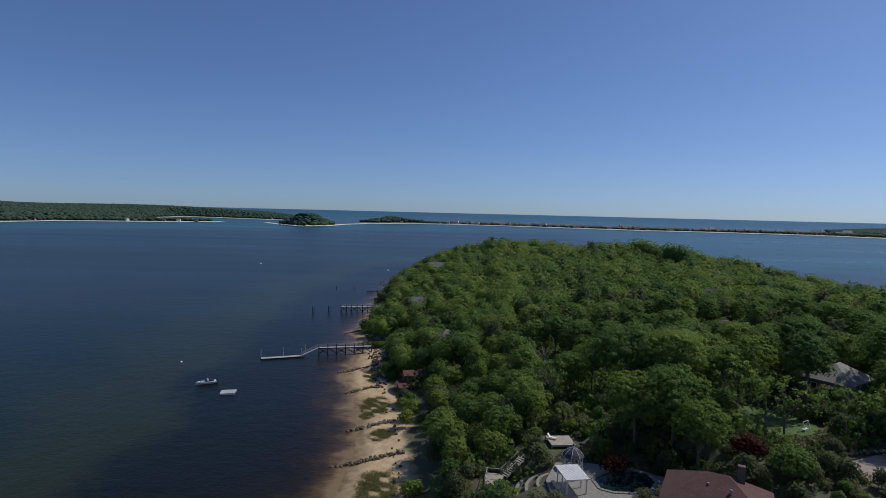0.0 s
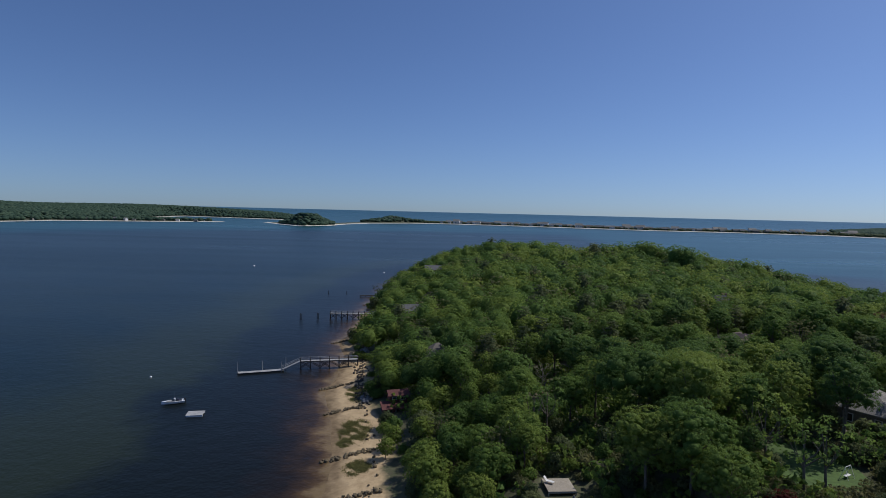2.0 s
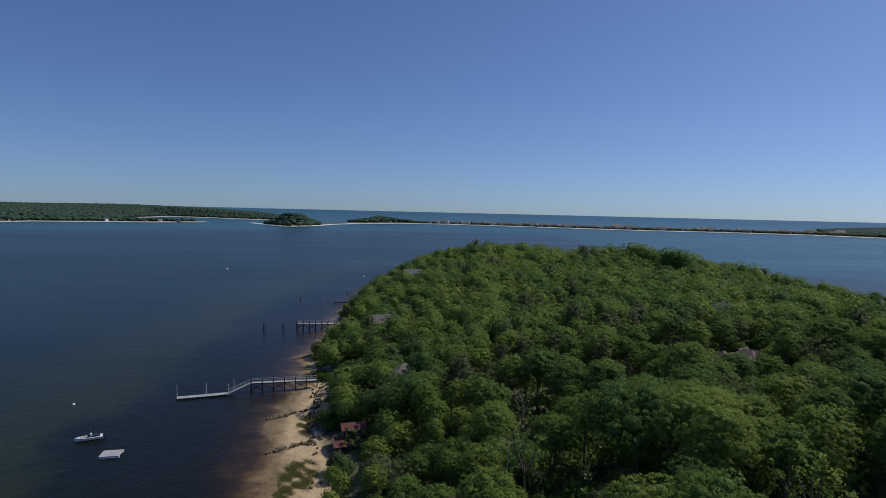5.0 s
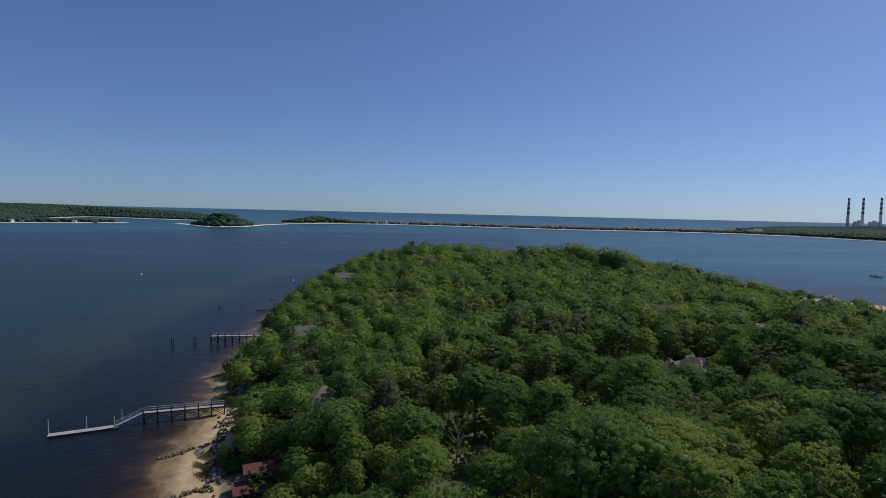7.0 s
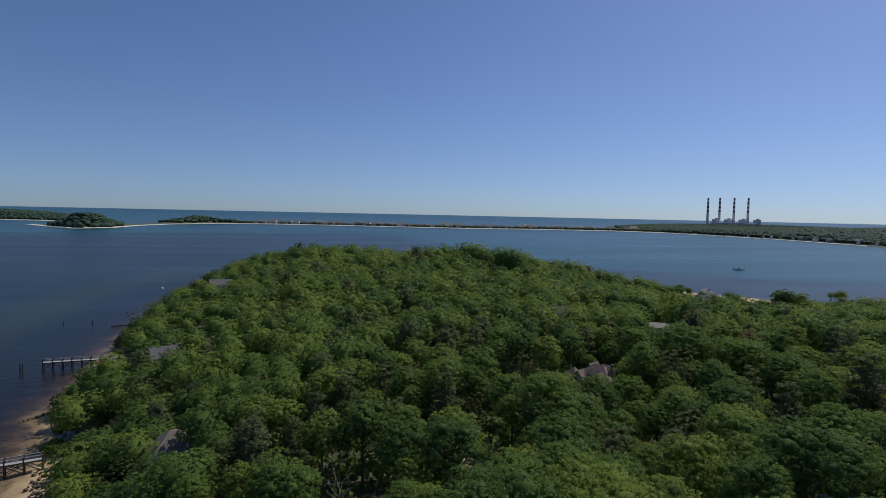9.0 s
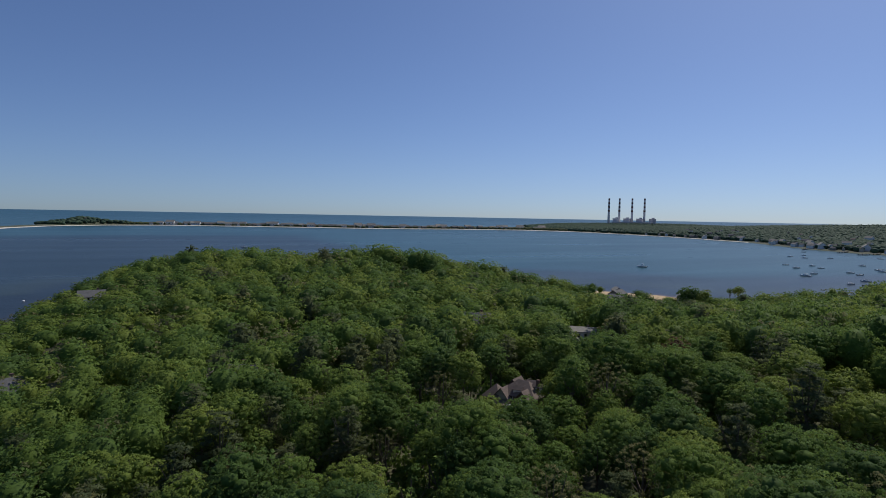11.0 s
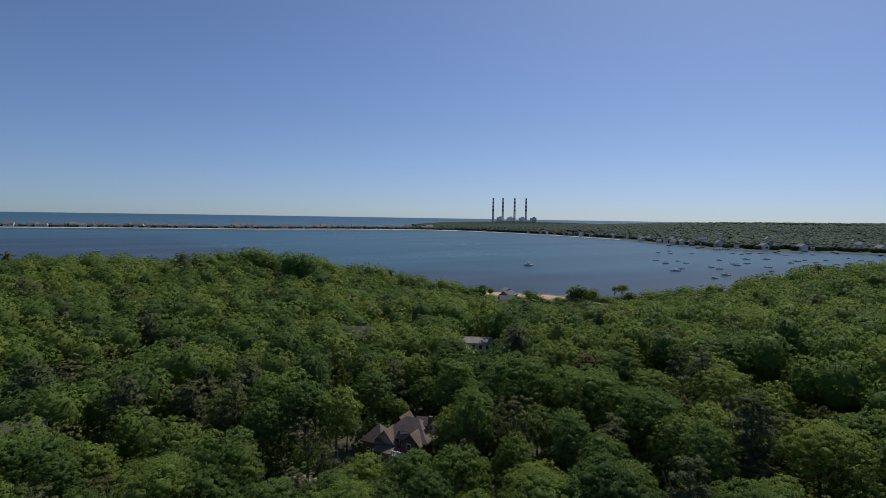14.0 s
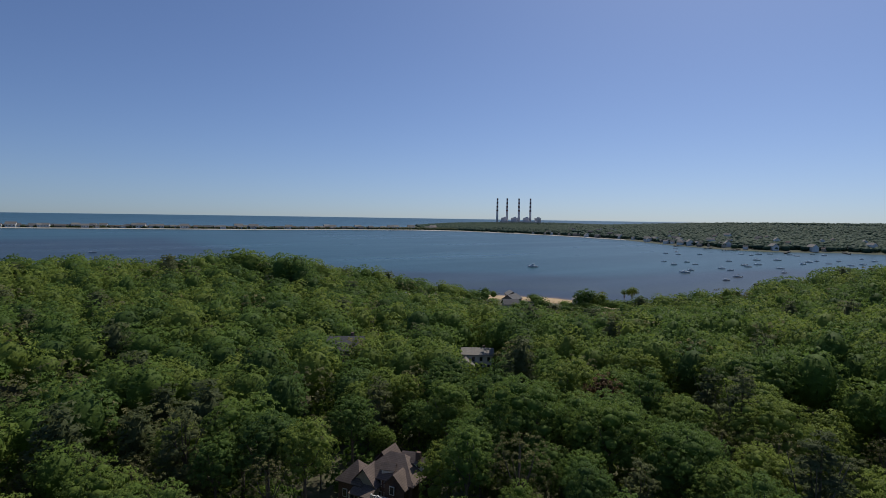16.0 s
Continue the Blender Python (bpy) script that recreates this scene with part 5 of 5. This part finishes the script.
# ---- east beach ----
for x, y, turn, w, d, h, r, walls, roofs, label in (
        (304, 377, 20, 12, 8, 3.4, 2.6, "shake", "grey_roof", "grey-roofed beach house on the sand"), (290, 364, -30, 9, 7, 3.6, 2.4, "white", "grey_roof", "small white beach cottage"),
        (318, 392, 60, 9, 6, 3.0, 2.0, "shake", "pale_roof", "low pale-roofed beach cottage"), (338, 352, 40, 9, 7, 3.0, 2.2, "white", "pale_roof", "white cottage behind the beach")):
    house_on(x, y, turn, label, w, d, h, r, "gable", walls, roofs, chimney=False, lift=0.4)


def tufts_of(radius, height, count, size):
    """Tuft radius, sprays a tuft and spray size for a crown of about so many leaf sprays."""
    per = 22
    tuft = math.sqrt(4.2 * radius * height * per / (1.4 * count))
    return tuft, per, max(size * 0.7, tuft * 0.2)


def plain_tree(m, label, kind, radius, height, count, size, tone, foot_share=0.3, name="tree", category="tree"):
    tree = thing(name, m, label, category)
    v, f = trunk_arrays(height, radius, 0.26 if height > 6 else 0.1)
    t = arrays("trunk", v, f, M["bark"], (), True)
    t.parent = tree
    if count:
        foot = height * foot_share
        v, f, nrm, tone_v = crown(kind, radius, height - foot, *tufts_of(radius, height - foot, count, size))
        c = arrays("crown", v + np.array([0, 0, foot]), f, M[tone], [("tuft", tone_v)], True, nrm)
        c.parent = tree
    return tree


plain_tree(pose(368, 333, 1.5), "lone beach tree with an open green crown", "round", 3.4, 11.0, 1500, 0.34, "leaf", 0.55)
plain_tree(pose(363, 335.5, 1.5), "slim leaning beach tree with a small crown", "round", 1.9, 10.0, 700, 0.32, "leaf", 0.6)
plain_tree(pose(354, 346, 1.5), "thin half-bare tree behind the beach", "sparse", 2.6, 10.0, 260, 0.45, "brown", 0.45)
for x, y, s in ((322, 334, 1.0), (327, 328, 0.85), (300, 348, 0.7)):
    plain_tree(pose(x, y, ground_at(x, y)) @ Matrix.Scale(s, 4), "rounded green tree close to the east beach", "round", 6.0, 10.5, 2200, 0.5, "leaf", 0.15)

# ---- dead wood ----
M["pale_bark"] = worn("bleached_dead_wood", (0.30, 0.265, 0.22), 0.9, 0, 3.0, 0.25, 0.02)


def dead_tree(m, label, height, spread, branches, thick=0.22, name="dead_tree"):
    tree = thing(name, m, label, "dead tree")
    v, f = [], []
    limb(v, f, (0, 0, -0.8), (0.2, 0.1, height * 0.6), thick, thick * 0.6, 7)
    limb(v, f, (0.2, 0.1, height * 0.6), (0.1, -0.2, height), thick * 0.6, thick * 0.12, 6)
    t = arrays("trunk", np.concatenate(v), np.concatenate(f), M["pale_bark"], (), True)
    t.parent = tree
    for k in range(branches):
        v, f = [], []
        a, h = k * 2.4 + rng.uniform(-0.3, 0.3), height * rng.uniform(0.4, 0.9)
        r = spread * rng.uniform(0.5, 1.0)
        mid = np.array([0.5 * r * math.cos(a), 0.5 * r * math.sin(a), h + 0.18 * r])
        tip = np.array([r * math.cos(a), r * math.sin(a), h + rng.uniform(0.3, 0.7) * r])
        limb(v, f, (0.1, 0, h - 0.2 * r), mid, thick * 0.42, thick * 0.26, 5)
        limb(v, f, mid, tip, thick * 0.26, thick * 0.08, 5)
        for q in range(4):
            s = rng.uniform(0.2, 0.9)
            p = mid + (tip - mid) * s
            limb(v, f, p, p + rng.normal(0, 0.35, 3) * r * 0.6 + np.array([0, 0, 0.35]), thick * 0.14, thick * 0.05, 4)
        b = arrays("branch", np.concatenate(v), np.concatenate(f), M["pale_bark"], (), True)
        b.parent = tree
    return tree


dead_tree(pose(29.2, 155.5, ground_at(29.2, 155.5)), "bleached dead tree with bare crooked branches", 9.0, 3.2, 14, 0.16)
dead_tree(pose(26.8, 163.5, ground_at(26.8, 163.5)), "small bare dead tree in a clearing", 7.0, 2.6, 9, 0.11)
dead_tree(pose(34, 156, ground_at(34, 156) + 0.3, 82, 0, 40), "fallen dead tree lying across a clearing", 9.0, 2.4, 9, 0.2)

M["dry_grass"] = worn("dry_tan_grass", (0.185, 0.15, 0.085), 0.95, 0, 1.5, 0.35, 0.05)
M["pale_sand"] = worn("bare_sandy_earth", (0.46, 0.39, 0.29), 0.95, 0, 1.2, 0.35, 0.05)


def bare_patch(x0, y0, half_x, half_y, turn, mat, label):
    """Open ground with an uneven edge, lying on the slope."""
    gx, gy = np.meshgrid(np.linspace(-1.5, 1.5, 90), np.linspace(-1.5, 1.5, 90), indexing="ij")
    inside = np.hypot(gx, gy) < 0.85 + 0.25 * wobble(gx, gy, 0.4, x0) + 0.12 * rng.normal(size=gx.shape)
    c, q = math.cos(radians(turn)), math.sin(radians(turn))
    px, py = x0 + gx * half_x * c - gy * half_y * q, y0 + gx * half_x * q + gy * half_y * c
    idx = np.arange(gx.size).reshape(gx.shape)
    quad = np.stack([idx[:-1, :-1], idx[1:, :-1], idx[1:, 1:], idx[:-1, 1:]], -1).reshape(-1, 4)
    quad = quad[inside.ravel()[quad].all(1)]
    v = np.stack([px.ravel(), py.ravel(), headland(px.ravel(), py.ravel())[0] + 0.14], 1)
    return tagged(arrays("bare_ground", v, quad, M[mat], (), True), label, "ground", kind="structure")


bare_patch(-5.5, 185.5, 3.0, 6.5, -5, "lawn", "small green lawn above the beach")
bare_patch(32, 158.5, 5.0, 8.0, -10, "dry_grass", "tan dry grass and bare earth of a clearing")
bare_patch(57, 170.5, 8.5, 4.2, -15, "pale_sand", "pale sandy earth of a small clearing in the wood")
for x, y, h in ((51.5, 166.5, 10.5), (58.5, 164.5, 9.5), (64, 166.5, 11.0), (55, 159, 9.0)):
    plain_tree(pose(x, y, ground_at(x, y), 0, 0, x * 50), "thin half-leafed tree with dark branches at a clearing", "sparse", 3.6, h, 900, 0.22, "leaf", 0.35)
plain_tree(pose(107.2, 191.4, ground_at(107.2, 191.4)), "rounded green maple close beside the large house", "round", 4.6, 12.5, 6000, 0.17, "leaf", 0.2)
plain_tree(pose(139, 187, ground_at(139, 187)), "small maple with reddish-brown young leaves", "round", 3.2, 14.5, 2600, 0.26, "rust", 0.4)

# ---- garden shrubs and small trees ----
plain_tree(pose(29.2, 89.6, 11.9), "dark red Japanese maple beside the pool", "round", 1.9, 3.2, 1500, 0.16, "red", 0.15, "red_maple")
plain_tree(pose(47.5, 83.5, ground_at(47.5, 83.5)), "dark red ornamental maple near the house", "round", 2.1, 3.6, 1500, 0.17, "red", 0.15, "red_maple")
for x, y, h in ((54.1, 90.0, 10), (54.5, 99.7, 10.5), (57.5, 90.5, 11), (55, 105, 11), (68.4, 91.5, 9)):
    plain_tree(pose(x, y, ground_at(x, y) + 0.1, 0, 0, x * 40), "twisted tree with a thin open crown at the lawn", "sparse", 4.2, h, 1500, 0.30, "leaf", 0.5)
plain_tree(pose(31.8, 89.8, 11.9), "spiky pale ornamental grass clump by the pool", "sparse", 1.1, 2.0, 260, 0.3, "brown", 0.1, "ornamental_grass", "plant")
for x, y, h in ((50.5, 77.0, 5.0), (72.5, 72.0, 5.5), (43.5, 97.0, 3.6)):
    plain_tree(pose(x, y, ground_at(x, y), 0, 0, x * 31), "small leafy tree on the garden slope", "round", 2.8, h, 2600, 0.2, "leaf", 0.3)
n = 2600
sx, sy = rng.uniform(2, 80, n), rng.uniform(62, 132, n)
gz_, gd_, gb_ = headland(sx, sy)
built = [(36, 71, 9.0), (30, 87, 7.5), (24, 84, 7.8), (20.9, 84, 5.5), (23, 92.4, 3.2), (23.2, 103.0, 5.2), (22.5, 97.5, 3.0), (9.8, 93.6, 3.6), (15.5, 88, 6.5), (61.5, 98, 6.5), (62, 105, 5.5), (70, 82, 7.5), (63.5, 81, 3), (84, 114, 8), (15, 98, 2.2), (29.2, 89.6, 2), (47.5, 83.5, 2.5), (67, 97, 3)]
free = np.min([np.hypot(sx - a, sy - b) - r for a, b, r in built], axis=0) > 0.6
near_gap = open_ground(sx, sy) < 5
keep = [i for i in range(n) if free[i] and near_gap[i] and gd_[i] > gb_[i] + 1]
shrub_sites = []
for i in keep:
    if all((sx[i] - a) ** 2 + (sy[i] - b) ** 2 > 2.9 for a, b in shrub_sites):
        shrub_sites.append((sx[i], sy[i]))
shrub_models = {}
for k, (x, y) in enumerate(shrub_sites[:236]):
    sort = int(rng.integers(4))
    s = rng.uniform(0.7, 1.2) if x < 46 or y > 94 else rng.uniform(0.55, 0.95)
    m = pose(x, y, ground_at(x, y) - 0.1, 0, 0, rng.uniform(0, 360)) @ Matrix.Diagonal((s, s, s * rng.uniform(0.8, 1.2), 1))
    if sort in shrub_models:
        copy_thing(shrub_models[sort], m)
        continue
    sh = thing("shrub", m, ("rounded green garden shrub", "dark evergreen shrub on the slope", "tall leafy bush on the slope", "low yellowish-green bush on the slope")[sort], "shrub", "garden shrubs")
    v, f, nrm, tone_v = crown("round", 1.35, (2.0, 2.6, 3.4, 1.5)[sort], 0.26, 12, 0.11)
    c = arrays("foliage", v, f, M[("leaf", "pine", "leaf", "leaf")[sort]], [("tuft", tone_v)], True, nrm)
    c.parent = sh
    part("stem", post(0, 0, -0.3, 1.0, 0.06), M["bark"], sh)
    shrub_models[sort] = sh
plain_tree(pose(43.5, 126, ground_at(43.5, 126)), "large dark ash tree with a wide crown over a shady slope", "round", 9.2, 16.5, 15000, 0.17, "leaf", 0.30)
for x, y, h in ((21.3, 119.5, 13.0), (17.4, 112.3, 12.0), (24.5, 121.5, 12.0)):
    plain_tree(pose(x, y, ground_at(x, y), 0, 0, x * 37), "slender tree with a thin crown on the slope", "sparse", 3.4, h, 1500, 0.17, "leaf", 0.45)
# ground cover between the garden shrubs
n = 1050
gx_, gy_ = rng.uniform(4, 80, n), rng.uniform(64, 128, n)
gz2, gd2, gb2 = headland(gx_, gy_)
ok = (gd2 > gb2 + 1) & (np.min([np.hypot(gx_ - a, gy_ - b) - r for a, b, r in built], axis=0) > 0.2)
low = np.stack([gx_[ok], gy_[ok], gz2[ok] - 0.1], 1)
low_v, low_f, _, low_t = crown("round", 1.1, 1.25, 0.30, 9, 0.12, True)
la, ls = rng.uniform(0, 6.283, len(low)), rng.uniform(0.6, 1.35, (len(low), 1, 1))
lc, lq = np.cos(la)[:, None], np.sin(la)[:, None]
lv = np.stack([low_v[None, :, 0] * lc - low_v[None, :, 1] * lq, low_v[None, :, 0] * lq + low_v[None, :, 1] * lc, np.repeat(low_v[None, :, 2], len(low), 0)], 2) * ls + low[:, None, :]
lf = low_f[None] + len(low_v) * np.arange(len(low))[:, None, None]
tagged(arrays("ground_cover", lv.reshape(-1, 3), lf.reshape(-1, 3), M["woods_brown"], [("tint", np.repeat(rng.uniform(0, 1, len(low)), len(low_v))), ("tuft", np.tile(low_t, len(low)))]),
       "low olive shrubs and ferns covering the garden slope", "undergrowth", kind="stuff")
# low bushes along the top of the beach
n = 900
bx, by = rng.uniform(-45, 20, n), rng.uniform(95, 420, n)
_, d_, b_ = headland(bx, by)
edge = [(x, y) for x, y, d, b in zip(bx, by, d_, b_) if b - 2.0 < d < b + 7 and math.hypot(x + 10, y - 162) > 9.5 and math.hypot(x + 24, y - 210) > 5]
for x, y in edge[:62]:
    s = rng.uniform(1.0, 2.0)
    copy_thing(shrub_models[int(rng.integers(3))], pose(x, y, ground_at(x, y) - 0.2, 0, 0, rng.uniform(0, 360)) @ Matrix.Scale(s, 4))

# ---- power station ----
PLANT = Vector((2708, 2960, 8))
along = Vector((2855 - 2708, 2789 - 2960, 0)) / 3.35
first_stack = None
for k, s in enumerate((0.0, 1.0, 2.2, 3.35)):
    at = PLANT + along * s
    m = pose(at.x, at.y, 0)
    if first_stack:
        copy_thing(first_stack, m)
    else:
        first_stack = thing("chimney_stack", m, "tall banded power station chimney", "chimney", "power station chimneys")
        part("shaft", post(0, 0, -5, 190, 9.0, 5.2, 20), M["stack_white"], first_stack)
        for b in range(4):
            z = 190 - 26 * b
            r = 5.2 + (190 - z) * 0.0195
            part("band", post(0, 0, z - 11, z + 0.3, r + 0.45, r + 0.25, 20), M["stack_red"], first_stack)
    q = at + along * 0.33 - Vector((0, 40, 0))
    bl = thing("boiler_house", pose(q.x, q.y, 0, 0, 0, -49), "pinkish boiler house of a power station", "industrial building", "boiler houses")
    part("wall", box((0, 0, 22), (42, 50, 66)), M["plant_pink"], bl)
    part("roof", box((0, 0, 56), (44, 52, 3)), M["stack_white"], bl)
    part("penthouse", box((4, 0, 60), (18, 24, 8)), M["plant_pink"], bl)
    for i in (-1, 1):
        part("duct", box((i * 12, -25.4, 18), (6, 2, 40)), M["stack_white"], bl)
hall = PLANT + along * 1.8 - Vector((30, 70, 0))
th = thing("turbine_hall", pose(hall.x, hall.y, 0, 0, 0, -49), "long low turbine hall of a power station", "industrial building")
part("wall", box((0, 0, 14), (250, 45, 40)), M["plant_pink"], th)
part("roof", box((0, 0, 34.5), (252, 47, 2)), M["stack_white"], th)

# ---- houses along the far shores ----
far_models_h = []
for w, d, h, r, walls, roofs, label in ((13, 9, 5.5, 3.5, "white", "grey_roof", "white beach house on the far shore"), (15, 9, 4.5, 3.5, "shake", "grey_roof", "grey shingled house on the far shore"),
                                        (12, 9, 6, 3.5, "cream", "brown_roof", "cream house on the far shore"), (17, 10, 6, 4, "white", "pale_roof", "large pale house on the far shore")):
    far_models_h.append([w, d, h, r, walls, roofs, label, None])


def far_house(x, y, z, turn, sort, scale=1.0):
    row = far_models_h[sort]
    m = pose(x, y, z, 0, 0, turn) @ Matrix.Scale(scale, 4)
    if row[7] is None:
        h = thing("house", m, row[6], "house", "houses on the far shores")
        part("wall", gable_walls(row[0], row[1], -3, row[2], row[3]), M[row[4]], h)
        part("roof", gable_roof(row[0], row[1], row[2], row[3], 0.6), M[row[5]], h)
        for k in range(3):
            w = part("window", box((-row[0] / 3 + row[0] / 3 * k, -row[1] / 2, row[2] * 0.55), (1.8, 0.3, 1.8)), M["glass"], h)
        row[7] = h
    else:
        copy_thing(row[7], m)


bar_line = np.array([(-20, 2420), (30, 2430), (250, 2370), (500, 2275), (770, 2165), (1080, 2150), (1380, 2085), (1500, 2010)], float)
seg = np.hypot(*np.diff(bar_line, axis=0).T)
pos = np.concatenate([[0], np.cumsum(seg)])
for k in range(150):
    s = (k + rng.uniform(0.1, 0.9)) / 150 * pos[-1]
    x, y = np.interp(s, pos, bar_line[:, 0]), np.interp(s, pos, bar_line[:, 1]) + rng.uniform(-34, 0)
    far_house(x, y, 2.0 + float(rng.uniform(0, 1)), float(rng.uniform(-30, 10)), (0, 0, 3, 1, 2)[int(rng.integers(5))], float(rng.uniform(0.8, 1.35)))
for x, y in ((-1080, 1690), (-1120, 1665), (-1015, 1730), (-985, 1735), (-965, 1745), (-900, 1800), (-860, 1810), (-820, 1850), (-1150, 1570), (-1180, 1500), (-640, 2520), (-760, 2470), (-560, 2520), (-520, 1925), (-210, 2335)):
    z = float(west(x, y)[0]) if x < -540 else float(bar(x, y)[0])
    far_house(x, y, z + 0.6, float(rng.uniform(-40, 10)), (1, 2, 1, 3)[int(rng.integers(4))], float(rng.uniform(0.5, 0.75)))
placed = 0
while placed < 110:
    x, y = rng.uniform(1180, 2000), rng.uniform(350, 1500)
    z, d = main(np.array([x]), np.array([y]))
    if 12 < d[0] < 60 or (60 < d[0] < 320 and rng.uniform() < 0.08):
        far_house(x, y, float(z[0]) + (1.0 if d[0] < 60 else 5.0), float(rng.uniform(30, 110)), int(rng.integers(4)), float(rng.uniform(0.55, 0.95)))
        placed += 1
for x0, y0, x1, y1 in ((1228, 790, 1185, 775), (1200, 700, 1150, 690), (1190, 640, 1120, 640), (1215, 560, 1140, 540), (1285, 495, 1240, 470), (1300, 420, 1240, 410)):
    t = thing("wharf", pose(0, 0, 0), "dark timber wharf on the far waterfront", "wharf", "wharves")
    part("deck", beam((x0, y0, 1.8), (x1, y1, 1.8), 5, 0.6), M["dark_wood"], t)
    for k in range(7):
        s = k / 6
        pile_part(t, x0 + (x1 - x0) * s, y0 + (y1 - y0) * s, -3, 2.6, 0.5)
